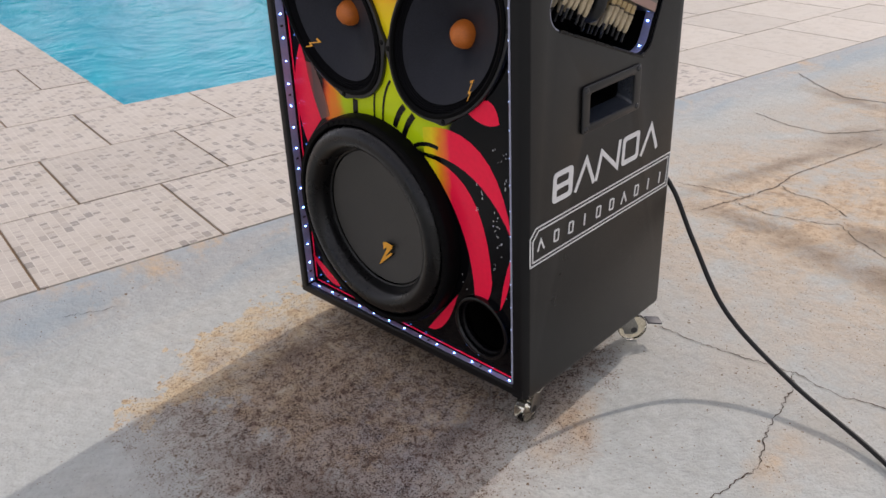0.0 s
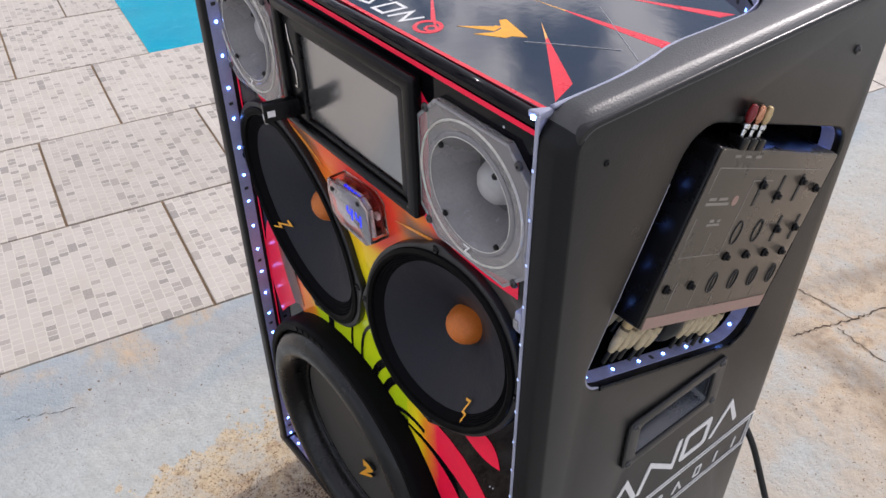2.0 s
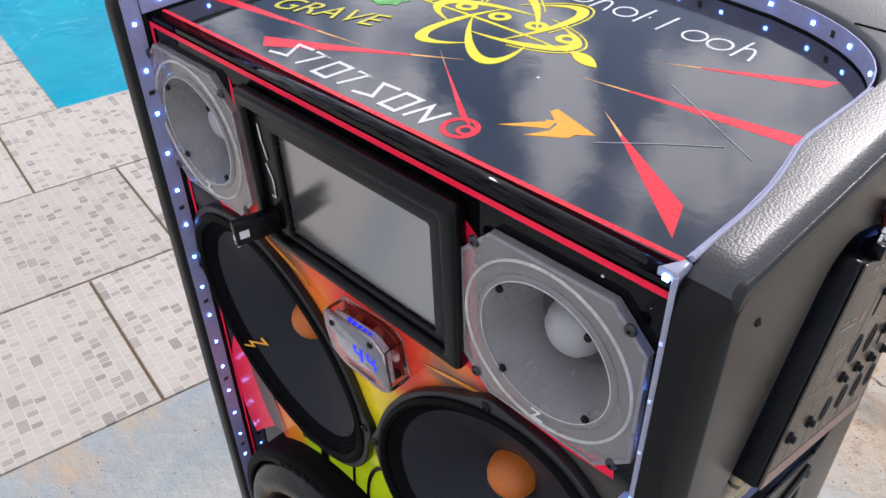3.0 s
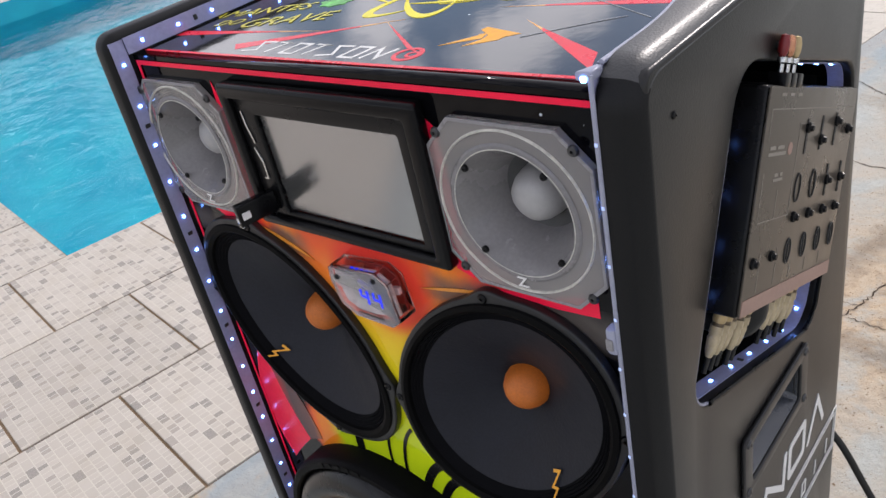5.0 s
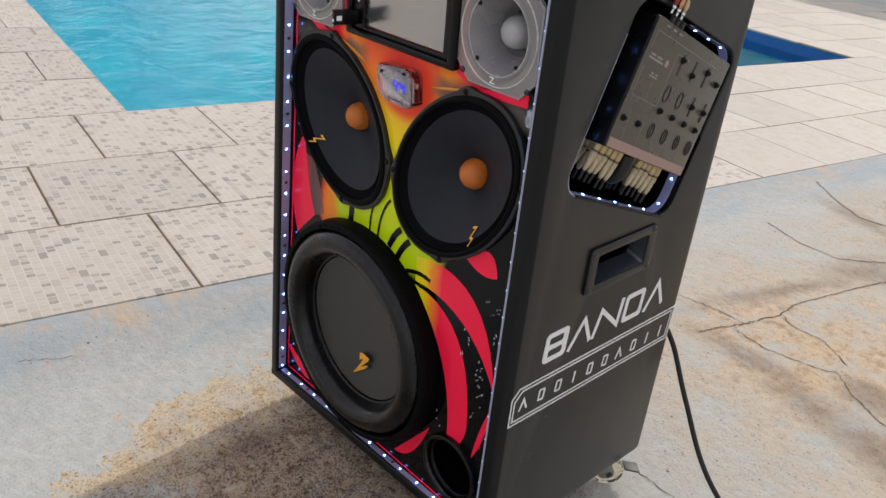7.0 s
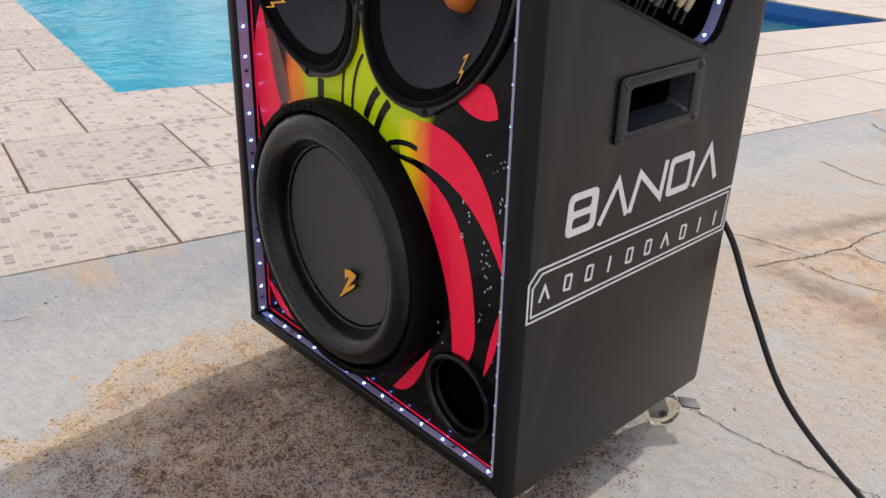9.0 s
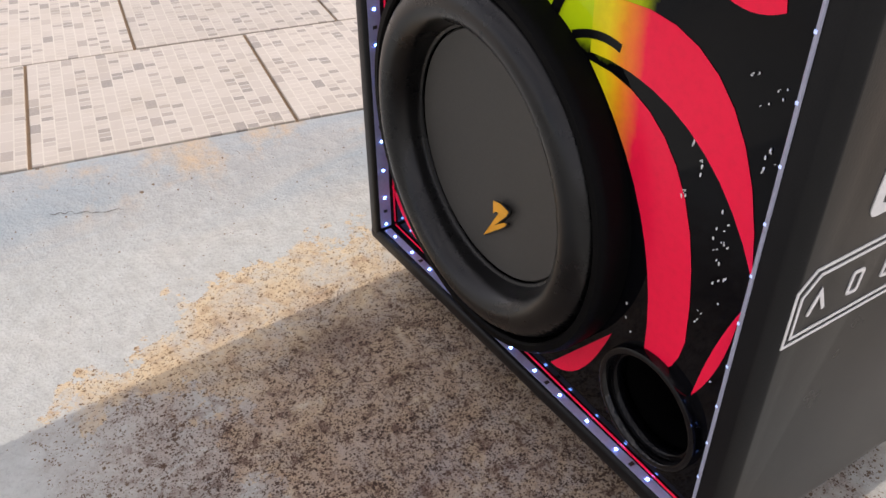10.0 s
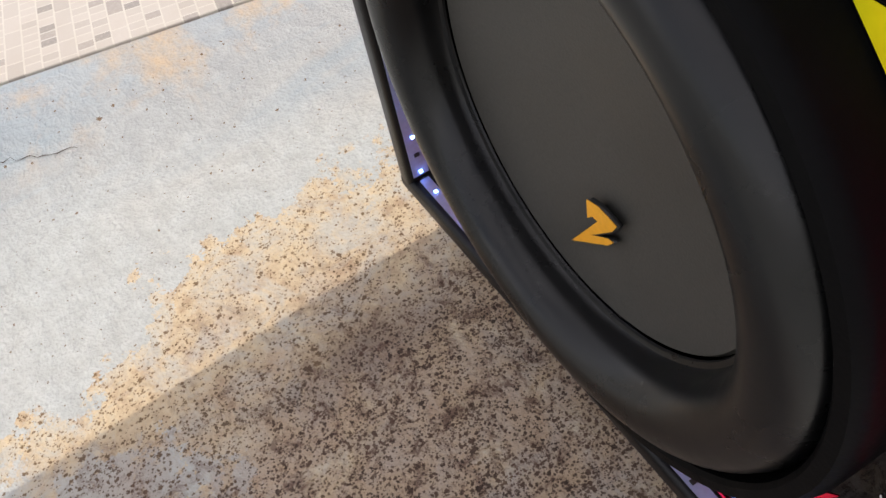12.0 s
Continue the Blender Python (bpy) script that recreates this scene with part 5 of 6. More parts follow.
part("body", plate([[(-0.004, -0.006), (0.005, -0.006), (0.005, 0.005), (0.002, 0.005)]], 0.0055, 0.0012, at(0, 0, 0.004)), SILICONE, corner)
part("led", block((-0.001, -0.0072, 0.004), (0.002, -0.0058, 0.007), 0.0004), LED_GLOW, corner)


# ---------------------------------------------------------------- drivers
def on_cone(shape, f, m=FLAT):
    """A thin print that follows a turned surface of height f(r)."""
    bm = bmesh.new()
    vs_ = [bm.verts.new((x, y, 0)) for x, y in shape]
    bm.faces.new(vs_)
    bmesh.ops.triangulate(bm, faces=bm.faces)
    bmesh.ops.subdivide_edges(bm, edges=bm.edges, cuts=2)
    for v in bm.verts:
        v.co.z = f(math.hypot(v.co.x, v.co.y)) + 0.0024
    bmesh.ops.recalc_face_normals(bm, faces=bm.faces)
    bm.transform(m)
    return bm


BOLT = [(-0.015, -0.061), (-0.004, -0.058), (0.012, -0.060), (0.008, -0.068), (-0.013, -0.091), (0.004, -0.078), (0.009, -0.077), (0.004, -0.084), (-0.033, -0.115), (-0.005, -0.071), (-0.010, -0.0715), (-0.015, -0.077)][::-1]
ZIG = stroke([(-0.46, 0.58), (0.40, 0.82), (-0.30, -0.28), (0.32, -0.20), (-0.12, -0.98)], 0.19)

# subwoofer
woofer = thing("subwoofer", at(WOOF[0], 0, WOOF[1]) @ FRONT, "black twelve inch subwoofer with a thick rubber surround", "subwoofer")
part("basket_ring", lathe([(0.129, -0.03), (0.155, 0.0), (0.1722, 0.0), (0.1722, 0.019), (0.1708, 0.0240), (0.1685, 0.0268), (0.1625, 0.0270), (0.1605, 0.0250), (0.1595, 0.004)], 96, at(-0.0015, -0.0025, 0)), RUBBER_RING, woofer, "dull rubber gasket ring")
roll = [(0.1598, 0.004), (0.1596, 0.010)] + [(0.1385 + 0.0208 * math.cos(a), 0.0115 + 0.0250 * math.sin(a)) for a in [math.pi * k / 20 for k in range(21)]] + [(0.1172, 0.0085), (0.1166, 0.0070), (0.1152, 0.0062), (0.1142, 0.0058), (0.1138, 0.0044)]
part("surround", lathe(roll, 96), RUBBER, woofer, "thick glossy rubber roll")
DISH = lambda r: 0.0040 - 0.0120 * (1 - (min(r, 0.1118) / 0.1118) ** 2)
part("cone", lathe([(0.1140, 0.0012), (0.1130, 0.0020), (0.1122, 0.0036), (0.1118, 0.0040)] + [(r, DISH(r)) for r in (0.100, 0.085, 0.070, 0.055, 0.040, 0.020, 0)], 96), WOOFER_CONE, woofer, "dished grey-black cone")
mark_low = DISH(0.085)
BOLT = [(-0.0155 + 0.86 * (x + 0.033), -0.0900 + 0.86 * (y + 0.115)) for x, y in BOLT]
mark_base = part("cone_mark", plate([[(x + 0.0008, y - 0.0004) for x, y in BOLT]], 0.0030, 0, at(0, 0, mark_low - 0.001)), CHIP, woofer, "raised amber zigzag mark with black sides", smooth=False)
part("mark_face", plate([BOLT], 0.0006, 0, at(0, 0, mark_low + 0.0021)), GOLD, mark_base, smooth=False)
for k in range(5):
    a = radians(96 + 5.2 * k)
    part("ring_relief", plate([turned(rounded(-0.0045, -0.003, 0.0045, 0.003, 0.0008, 2), math.degrees(a) - 90, 0.1648 * math.cos(a), 0.1648 * math.sin(a))], 0.001, 0, at(0, 0, 0.0268)), RUBBER_RING, woofer, smooth=False)


# midrange drivers
def midrange(c, mark_at, mark_turn, label):
    root = thing("midrange_driver", at(c[0], 0, c[1]) @ FRONT, label, "speaker driver", "midrange pair")
    E = oval(c)
    ears = []
    for k in range(144):
        a = 2 * math.pi * k / 144
        b = 1 / math.hypot(math.cos(a) / c[2], math.sin(a) / c[3])
        for e in (36, 144, 216, 324):
            b += 0.0058 * max(0.0, math.cos(a - radians(e))) ** 160
        ears.append((b * math.cos(a), b * math.sin(a)))
    ears = turned(ears, c[4])
    inside = [tuple((E @ Vector((x, y, 0))).xy) for x, y in circle(0, 0, 0.0985, 96)]
    part("frame", plate([ears, inside], 0.0075, 0.0014), FRAME_STEEL, root, "black pressed steel frame")
    part("gasket", lathe([(0.1045, 0.006), (0.1035, 0.0095), (0.0995, 0.0105), (0.0965, 0.0085), (0.0955, 0.004)], 96, E), RUBBER_RING, root)
    rib = [(0.0962, 0.005)]
    for k in range(1, 9):
        rib.append((0.0962 - 0.0013 * k, 0.005 - 0.0006 * k + (0.0016 if k % 2 else 0)))
    part("surround", lathe(rib, 96, E), CLOTH, root, "pleated cloth surround")
    prof = lambda r: -0.050 + 0.0503 * (max(r, 0.0) / 0.0858) ** 0.72
    part("cone", lathe([(0.0858, prof(0.0858))] + [(r, prof(r)) for r in (0.078, 0.068, 0.058, 0.048, 0.038, 0.03, 0.024, 0.016, 0.0)], 96, E), PAPER, root, "matt black pressed paper cone")
    part("dust_cap", lathe([(0.0185, -0.050), (0.0196, -0.040), (0.0194, -0.033), (0.0180, -0.0255), (0.0150, -0.0195), (0.0110, -0.0155), (0.0060, -0.0130), (0, -0.0120)], 48), ORANGE, root, "orange bullet-shaped dust cap")
    flat = [tuple((E.inverted() @ Vector((x, y, 0))).xy) for x, y in turned([(0.0080 * x, 0.0140 * y) for x, y in ZIG], mark_turn, *mark_at)]
    part("cone_mark", on_cone(flat, prof, E), GOLD, root, "amber zigzag print", smooth=False)
    for e in (36, 144, 216, 324):
        b = 1 / math.hypot(math.cos(radians(e)) / c[2], math.sin(radians(e)) / c[3]) - 0.0005
        screws(root, [(b * math.cos(radians(e + c[4])), b * math.sin(radians(e + c[4])), 0.0070)], material=BLACK_PLASTIC, mesh=BLACK_SCREW)
    return root


midrange(MIDS[0], (0.036, -0.060), 0, "black oval midrange driver with orange dust cap near the mixer side")
midrange(MIDS[1], (-0.056, -0.046), -62, "black oval midrange driver with orange dust cap beside the LED strip")


# tweeters behind clear acrylic plates
def tweeter(c, label):
    root = thing("tweeter", at(c[0], 0, c[1]) @ FRONT, label, "tweeter", "tweeter pair")
    h, k = 0.0592, 0.021
    octo = [(-h + k, -h), (h - k, -h), (h, -h + k), (h, h - k), (h - k, h), (-h + k, h), (-h, h - k), (-h, -h + k)]
    acrylic = part("acrylic_plate", plate([octo, circle(0, 0, 0.0445, 64)], 0.0055, 0.0006), SMOKY, root, "translucent acrylic mounting plate")
    acrylic.visible_shadow = False
    rim_ = part("plate_edge", plate([octo, [(x * 0.965, y * 0.965) for x, y in octo]], 0.0008, 0.0002, at(0, 0, 0.0050)), HAZE, root, "pale bevelled plate edge")
    rim_.visible_shadow = False
    part("edge_ring", lathe([(0.0541, 0.0056), (0.0546, 0.0068), (0.0553, 0.0068), (0.0558, 0.0056)], 96), RING, root, "thin pale ring")
    part("horn", lathe([(0.0470, 0.0058), (0.0455, 0.0068), (0.0435, 0.0066), (0.0420, 0.0050), (0.0385, -0.001), (0.034, -0.009), (0.0295, -0.019), (0.0255, -0.029)], 72), HORN, root, "grey flared horn")
    part("inner_ring", lathe([(0.0428, 0.0067), (0.0430, 0.0070), (0.0433, 0.0070), (0.0435, 0.0067)], 72), RING, root)
    part("throat", lathe([(0.0275, -0.026), (0.018, -0.030), (0, -0.030)], 40), HORN_DARK, root)
    part("dome", lathe([(0.0185, -0.031), (0.0182, -0.025), (0.0172, -0.019), (0.0148, -0.0135), (0.0105, -0.0098), (0.0055, -0.0080), (0, -0.0075)], 48), SATIN, root, "satin bullet phase plug")
    screws(root, [(sx * 0.0485, sz * 0.0485, 0.0050) for sx in (-1, 1) for sz in (-1, 1)], mesh=MID_SCREW)
    screws(root, [(0.0405 * math.cos(radians(a)), 0.0405 * math.sin(radians(a)), 0.0058) for a in (48, 138, 228, 318)], mesh=SMALL_SCREW)
    part("print", plate([stroke([(-0.005, -0.0455), (0.001, -0.0455), (-0.004, -0.0515), (0.003, -0.0515)], 0.0013)], 0.0004, 0, at(0, 0, 0.0068)), WHITE_INK, root, smooth=False)
    return root


tweeter(TWEETS[0], "horn tweeter on a clear acrylic plate beside the mixer side")
tweeter(TWEETS[1], "horn tweeter on a clear acrylic plate beside the lit edge strip")

# ---------------------------------------------------------------- head unit
HX0, HX1, HZ0, HZ1 = -0.341, -0.138, 0.708, 0.829
head = thing("car_stereo", at((HX0 + HX1) / 2, 0, (HZ0 + HZ1) / 2) @ FRONT, "black double-height car stereo with a dark touch screen, switched off", "car stereo")
hw, hh = (HX1 - HX0) / 2, (HZ1 - HZ0) / 2
part("bezel", plate([rounded(-hw, -hh, hw, hh, 0.004, 3), rounded(-hw + 0.010, -hh + 0.008, hw - 0.013, hh - 0.012, 0.002, 3)], 0.011, 0.003), BLACK_PLASTIC, head, "deep stepped black frame")
part("inner_frame", plate([rounded(-hw + 0.010, -hh + 0.008, hw - 0.013, hh - 0.012, 0.002, 3), rounded(-0.0695, -0.0475, 0.0765, 0.0355, 0.002, 3)], 0.006, 0.0015), STEEL_BLACK, head)
part("screen", plate([rounded(-0.0685, -0.0465, 0.0755, 0.0345, 0.001, 2)], 0.0025, 0.0005), SCREEN, head, "dark glossy screen reflecting the yard")
for y0, y1 in ((0.012, 0.038),):
    part("chrome_trim", plate([stroke([(-hw + 0.0175, y1), (-hw + 0.0185, (y0 + y1) / 2), (-hw + 0.0225, y0)], 0.0014)], 0.001, 0, at(0, 0, 0.0061)), CHROME, head, smooth=False)
part("chrome_trim", plate([stroke([(-hw + 0.0190, 0.008), (-hw + 0.0240, -0.004), (-hw + 0.0240, -0.018), (-hw + 0.0195, -0.018)], 0.0013)], 0.001, 0, at(0, 0, 0.0061)), CHROME, head, smooth=False)
part("usb_port", block((-hw + 0.016, -0.045, 0.0059), (-hw + 0.026, -0.032, 0.0072), 0.0003), VOID, head)
stick = thing("usb_stick", at(HX0 + 0.021, -0.006, 0.731), "small black usb stick plugged into the car stereo", "usb stick")
sm = FRONT @ Matrix.Rotation(radians(-14), 4, "Y")
part("shell", block((-0.0042, -0.009, 0.0), (0.0042, 0.009, 0.034), 0.0012, sm), BLACK_PLASTIC, stick)
part("end_label", block((-0.002, -0.0055, 0.0335), (0.002, -0.002, 0.0344), 0, sm), WHITE_INK, stick, smooth=False)
part("side_label", block((0.0039, -0.0035, 0.024), (0.0046, 0.0025, 0.031), 0, sm), WHITE_INK, stick, smooth=False)
part("cap_edge", block((-0.0045, -0.0093, 0.032), (0.0045, -0.0086, 0.0342), 0, sm), CHROME, stick, smooth=False)

# ---------------------------------------------------------------- voltmeter
VX, VZ = -0.229, 0.669
meter = thing("voltmeter", at(VX, 0, VZ) @ FRONT, "clear acrylic voltmeter box with lit blue digits", "voltmeter")
case = [(-0.031, 0.019), (0.017, 0.0235), (0.028, 0.016), (0.0315, -0.016), (0.024, -0.0215), (-0.014, -0.0215), (-0.028, -0.014), (-0.0325, 0.006)][::-1]
shell = part("case", plate([[(x * 1.04, y * 1.04) for x, y in case], [(x * 0.95, y * 0.94) for x, y in case]], 0.0175, 0.0012), ACRYLIC, meter, "clear acrylic case")
shell.visible_shadow = False
cover_plate = part("front_cover", plate([[(x * 1.03, y * 1.03) for x, y in case]], 0.002, 0.0005, at(0, 0, 0.0176)), MILKY, meter, "clear front cover")
cover_plate.visible_shadow = False
part("circuit_board", plate([[(x * 0.9, y * 0.88) for x, y in case]], 0.0016, 0, at(0, 0, 0.0105)), PCB, meter, "pale circuit board", smooth=False)
part("back_board", plate([[(x * 0.9, y * 0.88) for x, y in case]], 0.0016, 0, at(0, 0, 0.003)), BOARD_RED, meter, "dark red circuit board", smooth=False)
part("display", block((-0.010, -0.009, 0.0121), (0.024, 0.012, 0.0172), 0.0005), FROST, meter, "white display window")
for cx in (0.003, 0.0165):      # two digits reading 44
    for a, b in (((-0.0034, 0.0072), (-0.0038, 0.0018)), ((-0.0038, 0.001), (0.0030, 0.001)), ((0.0034, 0.0072), (0.0030, -0.0050))):
        part("digit_bar", plate([stroke([(cx + a[0], a[1]), (cx + b[0], b[1])], 0.0017)], 0.0004, 0, at(0, 0, 0.0197)), DIGIT_GLOW, meter, smooth=False)
for k in range(5):
    part("status_led", block((-0.012 + 0.0055 * k, 0.0170, 0.0121), (-0.009 + 0.0055 * k, 0.0195, 0.0140), 0.0003), DIGIT_GLOW, meter)
part("label_bar", plate([[(-0.010, -0.0172), (0.018, -0.0172), (0.018, -0.0155), (-0.010, -0.0155)]], 0.0003, 0, at(0, 0, 0.0197)), CHIP, meter, smooth=False)
part("label_bar", plate([[(-0.012, -0.0138), (0.020, -0.0138), (0.020, -0.0132), (-0.012, -0.0132)]], 0.0003, 0, at(0, 0, 0.0197)), SCREW_STEEL, meter, smooth=False)
for i, (x, y) in enumerate(((-0.024, 0.010), (0.024, -0.012), (0.024, 0.004), (0.012, 0.016), (-0.008, 0.015), (0.004, -0.016), (-0.014, -0.013))):
    part("component", block((x - 0.003, y - 0.003, 0.0046), (x + 0.003, y + 0.003, 0.0100 - 0.001 * (i % 3)), 0.0006), (COPPER, CHIP, PCB, CHROME)[i % 4], meter)
screws(meter, [(-0.024, 0.0125, 0.0190), (0.017, 0.0185, 0.0190)], mesh=SMALL_SCREW)

# ---------------------------------------------------------------- mixer in the side opening
MIX = at(0.020, 0.1925, 0.6865) @ SIDE @ Matrix.Rotation(radians(-23.3), 4, "Z")
mixer = thing("audio_mixer", MIX, "slim brown-grey audio crossover with knobs mounted aslant in the side opening", "audio mixer")
mw, mh = 0.0955, 0.0745
part("body", plate([rounded(-mw, -mh, mw, mh, 0.003, 3)], 0.052, 0.0025, at(0, 0, -0.0535)), STEEL_BLACK, mixer, "black sheet metal body")
face = part("face", plate([rounded(-mw + 0.0005, -mh + 0.0005, mw - 0.0005, mh - 0.0005, 0.003, 3)], 0.0016, 0.0004, at(0, 0, -0.0015)), MIXER_FACE, mixer, "brown-grey printed panel")
part("band", plate([[(-mw + 0.002, -mh + 0.001), (mw - 0.002, -mh + 0.001), (mw - 0.002, -mh + 0.012), (-mw + 0.002, -mh + 0.012)]], 0.0005, 0, at(0, 0, 0.0001)), MIXER_RED, mixer, "dusty pink strip", smooth=False)
FADER = [(-0.0016, -0.012), (0.0016, -0.012), (0.0016, 0.012), (-0.0016, 0.012)]
KNOB_BM = lathe([(0.0040, 0), (0.0038, 0.0020), (0.0026, 0.0026), (0.0022, 0.0046), (0, 0.0050)], 18)
KNOB = bpy.data.meshes.new("knob")
KNOB_BM.to_mesh(KNOB)
KNOB_BM.free()
KNOB.materials.append(BLACK_PLASTIC)


def knob(x, y):
    k = part("knob", KNOB, BLACK_PLASTIC, mixer)
    k.matrix_local = at(x, y, 0)


def spot(y, z):
    """Panel place from the side's y and z."""
    q = MIX.inverted() @ Vector((0.02, y, z))
    return q.x, q.y


for i in range(3):
    x, y = spot(0.195 + 0.0305 * i, 0.730 - 0.0115 * i)
    part("slot", plate([[(x + a, y + b) for a, b in FADER]], 0.0006, 0, at(0, 0, 0.0001)), CHIP, mixer, smooth=False)
    knob(x, y + (0.006 if i != 1 else -0.005))
knob(*spot(0.285, 0.694))
for i in range(4):
    x, y = spot(0.178 + 0.0305 * i, 0.699 - 0.0128 * i)
    if i > 1:
        part("slot", plate([[(x + a, y + b) for a, b in FADER]], 0.0006, 0, at(0, 0, 0.0001)), CHIP, mixer, smooth=False)
        knob(x, y)
    else:
        part("dial_ring", plate([[(x + 0.006 * math.cos(t), y + 0.0105 * math.sin(t)) for t in [k * math.pi / 10 for k in range(20)]], [(x + 0.0049 * math.cos(t), y + 0.0094 * math.sin(t)) for t in [k * math.pi / 10 for k in range(20)]]], 0.0011, 0.0003), CHIP, mixer)
    knob(*spot(0.170 + 0.0295 * i, 0.680 - 0.0132 * i))
    x, y = spot(0.160 + 0.0307 * i, 0.658 - 0.0133 * i)
    part("dial_ring", plate([[(x + 0.006 * math.cos(t), y + 0.0095 * math.sin(t)) for t in [k * math.pi / 10 for k in range(20)]], [(x + 0.0049 * math.cos(t), y + 0.0084 * math.sin(t)) for t in [k * math.pi / 10 for k in range(20)]]], 0.0011, 0.0003), CHIP, mixer)
    part("pointer", plate([stroke([(x, y - 0.007), (x, y + 0.007)], 0.0011)], 0.0009, 0.0002), CHIP, mixer)
knob(*spot(0.099, 0.685))
knob(*spot(0.130, 0.672))
for x, y, a, b in ((-0.085, 0.0305, 0.032, 0.0022), (-0.083, 0.0345, 0.010, 0.0022), (-0.069, 0.0345, 0.012, 0.0022), (-0.070, 0.0135, 0.018, 0.0018), (-0.068, 0.0165, 0.006, 0.0022), (-0.058, 0.0165, 0.005, 0.0022), (-0.075, 0.068, 0.008, 0.002), (-0.06, 0.068, 0.008, 0.002), (-0.045, 0.068, 0.008, 0.002)):
    part("print_bar", plate([[(x, y), (x + a, y), (x + a, y + b), (x, y + b)]], 0.0003, 0, at(0, 0, 0.0001)), MIXER_PRINT, mixer, smooth=False)
part("print_dot", plate([circle(-0.045, 0.034, 0.0042, 16)], 0.0003, 0, at(0, 0, 0.0001)), MIXER_RED, mixer, smooth=False)
for ln in ([(-0.088, 0.060), (0.088, 0.060)], [(-0.088, 0.060), (-0.088, 0.04)], [(-0.088, -0.012), (-0.03, -0.012), (-0.03, 0.05), (0.0, 0.05)], [(-0.088, -0.012), (-0.088, 0.02)], [(-0.072, -0.034), (-0.072, -0.060)], [(-0.04, -0.034), (-0.04, -0.060)], [(-0.008, -0.05), (-0.008, -0.060)], [(0.026, -0.05), (0.026, -0.060)], [(0.060, -0.05), (0.060, -0.060)], [(-0.058, -0.012), (-0.058, 0.008)]):
    part("print_line", plate([stroke(ln, 0.0007)], 0.0003, 0, at(0, 0, 0.0001)), MIXER_PRINT, mixer, smooth=False)

# plugs along the mixer's lower edge and terminals on its upper edge
PLUG_PARTS = []
for nm, prof, mat in (("sleeve", [(0, 0.004), (0.0046, 0.004), (0.0046, -0.0105), (0.0041, -0.0115), (0, -0.0115)], BRASS),
                      ("collar", [(0, -0.0112), (0.0040, -0.0112), (0.0040, -0.0145), (0, -0.0145)], COLLAR),
                      ("grip", [(0, -0.0142), (0.0045, -0.0142), (0.0047, -0.020), (0.0040, -0.021), (0.0040, -0.0225), (0.0045, -0.0235), (0.0036, -0.033), (0.0024, -0.0375), (0, -0.0375)], PLUG_CREAM),
                      ("lead", [(0.0018, -0.036), (0.0018, -0.050), (0, -0.050)], CABLE)):
    pb = lathe(prof, 14)
    pm = bpy.data.meshes.new(nm)
    pb.to_mesh(pm)
    pb.free()
    pm.materials.append(mat)
    PLUG_PARTS.append((nm, pm, mat))
rng = random.Random(11)
for x0 in (-0.086, 0.012):
    for i in range(5):
        for rowi in range(2):
            tilt = Matrix.Rotation(radians(-(90 - 8 + rng.uniform(-2, 2))), 4, "X") @ Matrix.Rotation(radians(rng.uniform(-3, 3)), 4, "Y")
            pl = thing("audio_plug", MIX @ at(x0 + 0.0122 * i + 0.004 * rowi, -mh + 0.003 + rng.uniform(-0.002, 0.002), -0.014 - 0.034 * rowi) @ tilt, "worn cream and gold audio plug under the mixer", "audio plug", "row of audio plugs")
            for nm, pm, mat in PLUG_PARTS:
                part(nm, pm, mat, pl)
tagged(part("signal_cable", tube([tuple(MIX @ Vector(q)) for q in ((-0.015, -mh, -0.018), (-0.012, -mh - 0.02, -0.02), (-0.012, -mh - 0.030, -0.035), (-0.02, -mh - 0.02, -0.08))], 0.010, 12), CABLE, None), "black signal cables bundled under the mixer", "cable")
for i in range(3):
    t_ = thing("terminal", MIX @ at(-0.070 + 0.0115 * i, mh, -0.005), "shiny crimped terminal standing on the mixer's upper edge", "terminal", "power terminals")
    part("block", block((-0.005, -0.001, -0.006), (0.005, 0.008, 0.006), 0.001), BLACK_PLASTIC, t_)
    part("screw_post", lathe([(0, 0.007), (0.0018, 0.007), (0.0018, 0.013), (0.0030, 0.014), (0.0030, 0.017), (0.0016, 0.018), (0.0016, 0.022), (0, 0.022)], 12, Matrix.Rotation(radians(-90), 4, "X")), CHROME, t_)
    part("lug", lathe([(0, 0.018), (0.0022, 0.018), (0.0032, 0.021), (0.0034, 0.026), (0.0024, 0.0305), (0, 0.0315)], 14, Matrix.Rotation(radians(-90), 4, "X")), (BOARD_RED, COPPER, BRASS)[i], t_)
    part("wire", tube([(0, 0.019, 0), (0.001, 0.024, -0.004), (0.002, 0.022, -0.018), (0.004, 0.010, -0.045)], 0.0028, 8, 6), CABLE, t_)

# ---------------------------------------------------------------- power cable
cable = tagged(part("power_cable", tube([(-0.07, 0.366, 0.315), (-0.035, 0.370, 0.306), (0.002, 0.374, 0.268), (0.046, 0.374, 0.186), (0.126, 0.350, 0.094), (0.256, 0.318, 0.035), (0.42, 0.262, 0.0058), (0.62, 0.12, 0.0045), (0.9, -0.3, 0.0045), (1.5, -0.9, 0.0045)], 0.0040, 12, 14), CABLE, None),
               "thick black power cable running from the cabinet's back over the concrete", "cable")
inlet = thing("power_plug", at(-0.07, DEEP, 0.315), "black moulded power plug in the cabinet's back", "plug")
part("shell", block((-0.012, 0.0, -0.010), (0.012, 0.024, 0.010), 0.003), BLACK_PLASTIC, inlet)
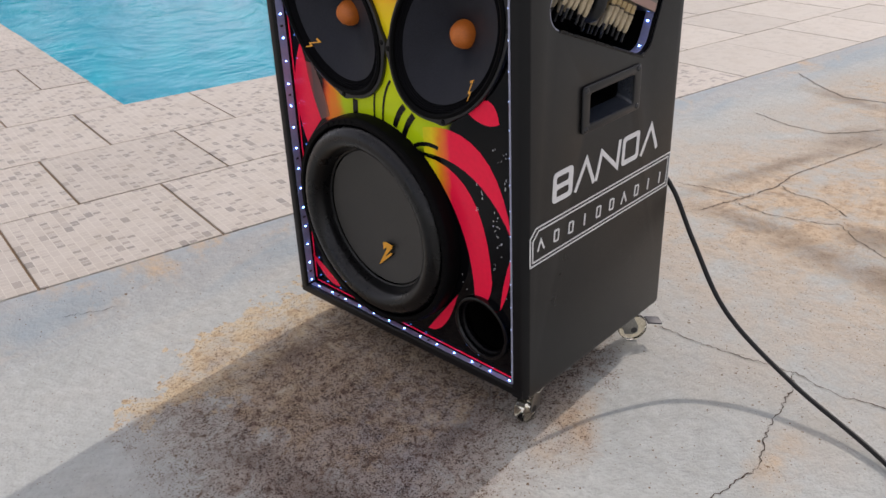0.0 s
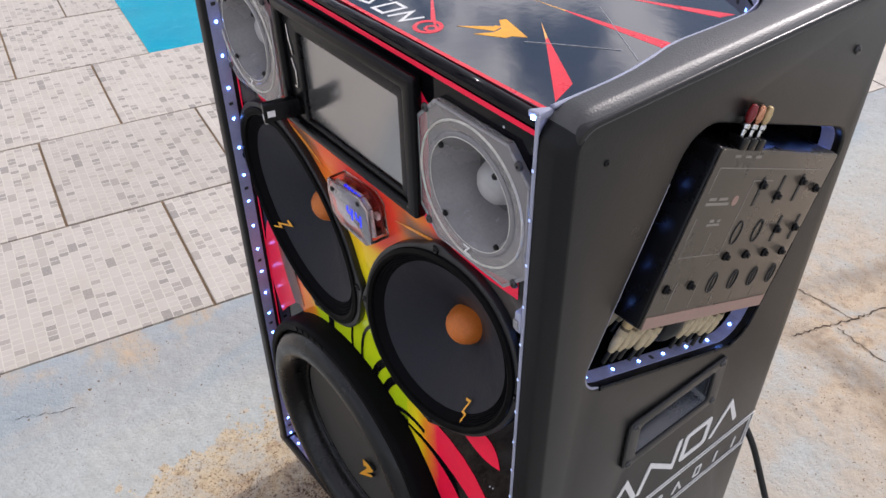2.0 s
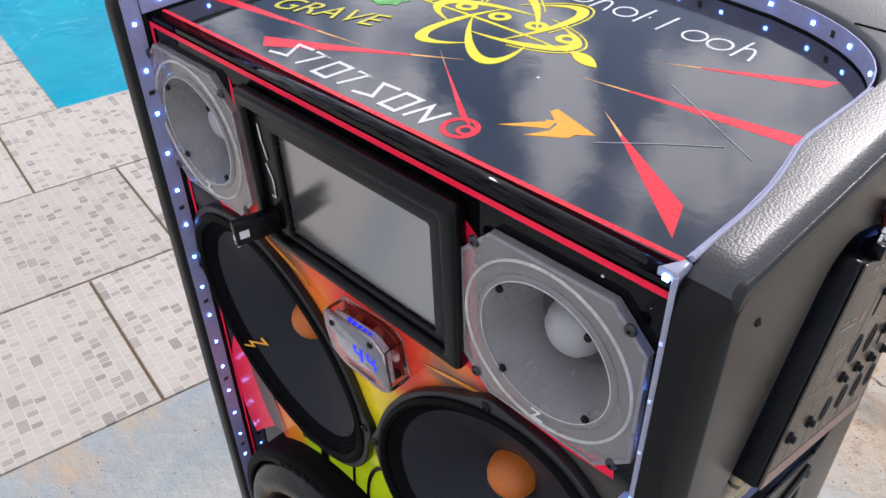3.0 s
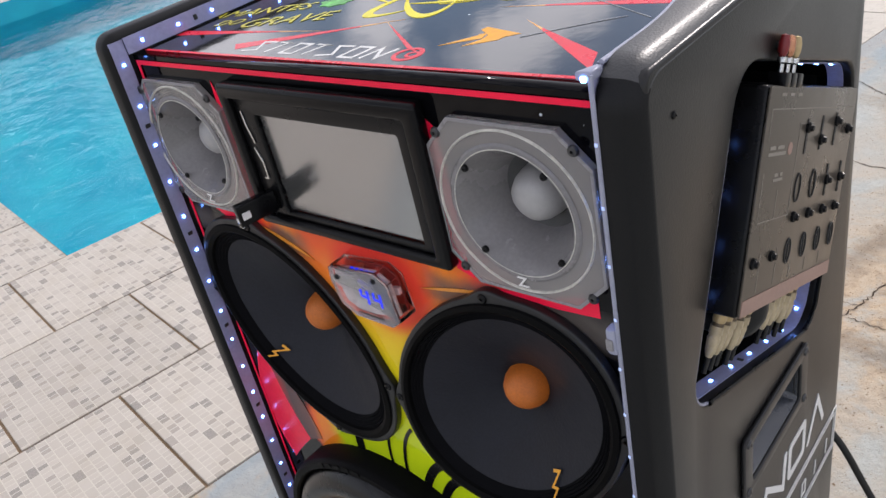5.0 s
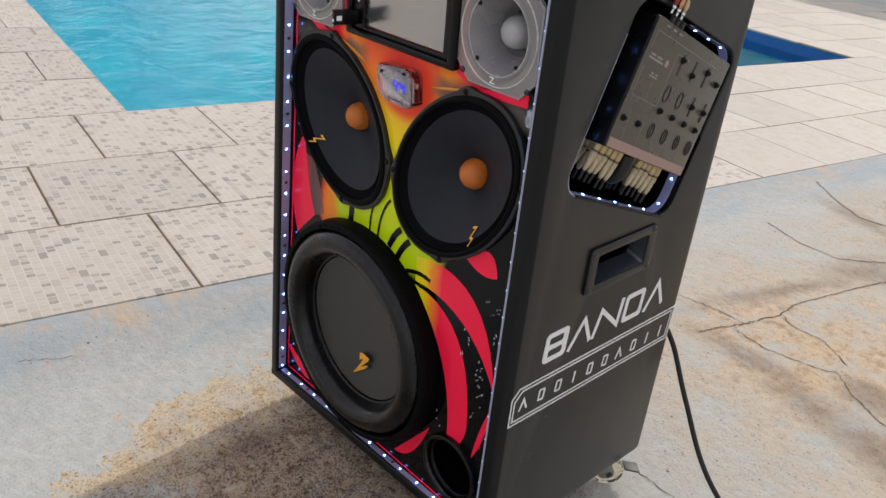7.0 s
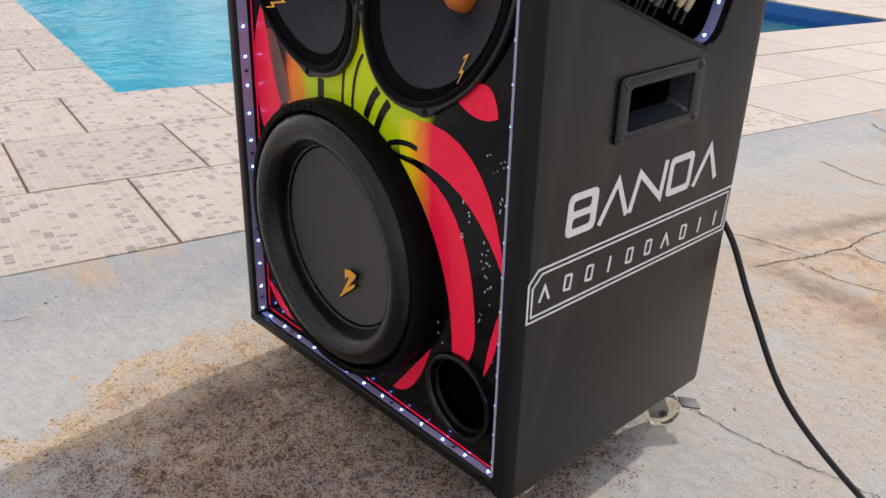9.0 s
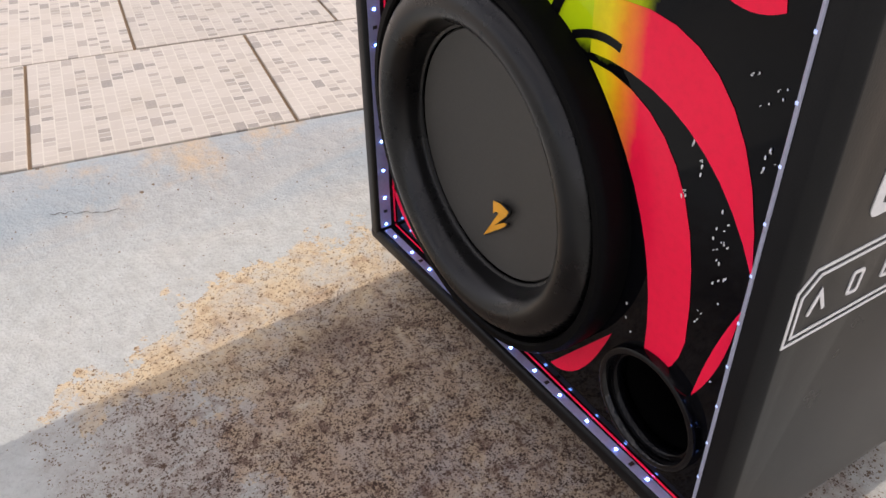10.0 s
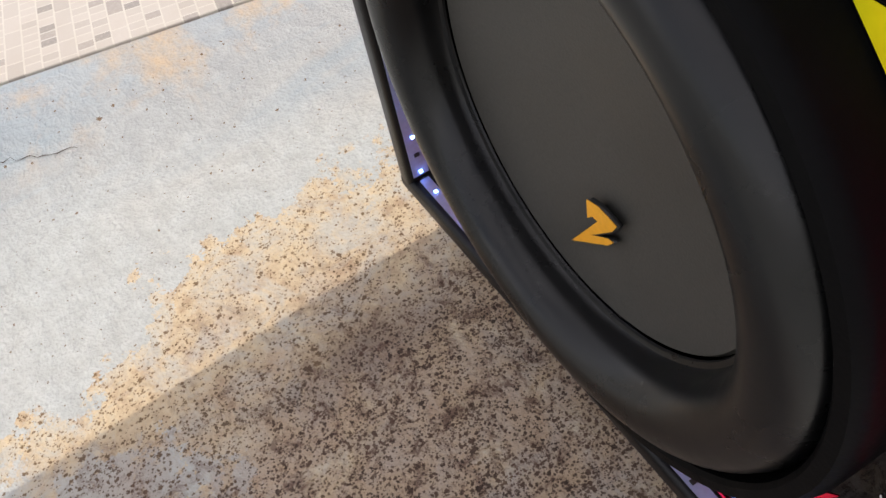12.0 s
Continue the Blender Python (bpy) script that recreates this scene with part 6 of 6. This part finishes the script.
part("grip_ridge", block((-0.013, 0.006, -0.011), (0.013, 0.010, 0.011), 0.001), BLACK_PLASTIC, inlet)

# ---------------------------------------------------------------- tiles
pavement = tagged(new("pavement"), "cream mosaic-printed ceramic tiles round the pool", "pavement", kind="structure")
pavement.matrix_world = DECK
TILE_BM = block((0.0029, 0.0029, -0.012), (ROW - 0.0029, LONG - 0.0029, 0.0), 0.0015)
TILE_MESH = bpy.data.meshes.new("tile")
TILE_BM.to_mesh(TILE_MESH)
TILE_BM.free()
TILE_MESH.materials.append(TILE)
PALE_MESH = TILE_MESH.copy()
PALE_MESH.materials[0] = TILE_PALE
rng = random.Random(5)
bed = bmesh.new()


def bed_quad(va, vb, ua, ub):
    bed.faces.new([bed.verts.new(q) for q in ((va, ua, -0.004), (vb, ua, -0.004), (vb, ub, -0.004), (va, ub, -0.004))])


def tile(v, u, vlen=ROW, ulen=LONG):
    u, ulen = max(u, -3.79), ulen - max(0.0, -3.79 - u)
    t_ = part("tile", PALE_MESH if u > 1.5 else TILE_MESH, TILE, pavement, smooth=False)          # the far end carries a paler print
    t_.matrix_local = at(v, u, rng.uniform(-0.0012, 0.0008)) @ Matrix.Diagonal((vlen / ROW, ulen / LONG, 1, 1))


for r in range(20):
    v = EDGE - ROW * (r + 1)
    start = -0.478 if r % 2 == 0 else -0.290
    for k in range(-9, 20):
        u = start + LONG * k
        if u > 6.6 or v < -8.3:
            continue
        if r < 3:
            tile(v, u)
            continue
        if u + LONG <= POOL_U0 + 0.02:
            tile(v, u, ROW, min(LONG, POOL_U0 - u))
        elif u < POOL_U0 - 0.02:
            tile(v, u, ROW, POOL_U0 - u)
        elif u >= POOL_U1 and u < 6.6 and r < 9:
            tile(v, u)
        elif u + LONG > POOL_U1 + 0.02 and r < 9:
            tile(v, POOL_U1, ROW, u + LONG - POOL_U1)
bed_quad(-8.3, EDGE - 0.002, -3.79, POOL_U0)
bed_quad(POOL_V + 0.001, EDGE - 0.002, POOL_U0, POOL_U1)
bed_quad(-4.4, EDGE - 0.002, POOL_U1, 6.6)
part("grout", bed, GROUT, pavement, "sandy grout bed", smooth=False)
edge_bm = block((POOL_V - 0.004, POOL_U0, -0.05), (POOL_V + 0.004, POOL_U1, -0.0045))
part("coping_edge", edge_bm, COPING, pavement, smooth=False)
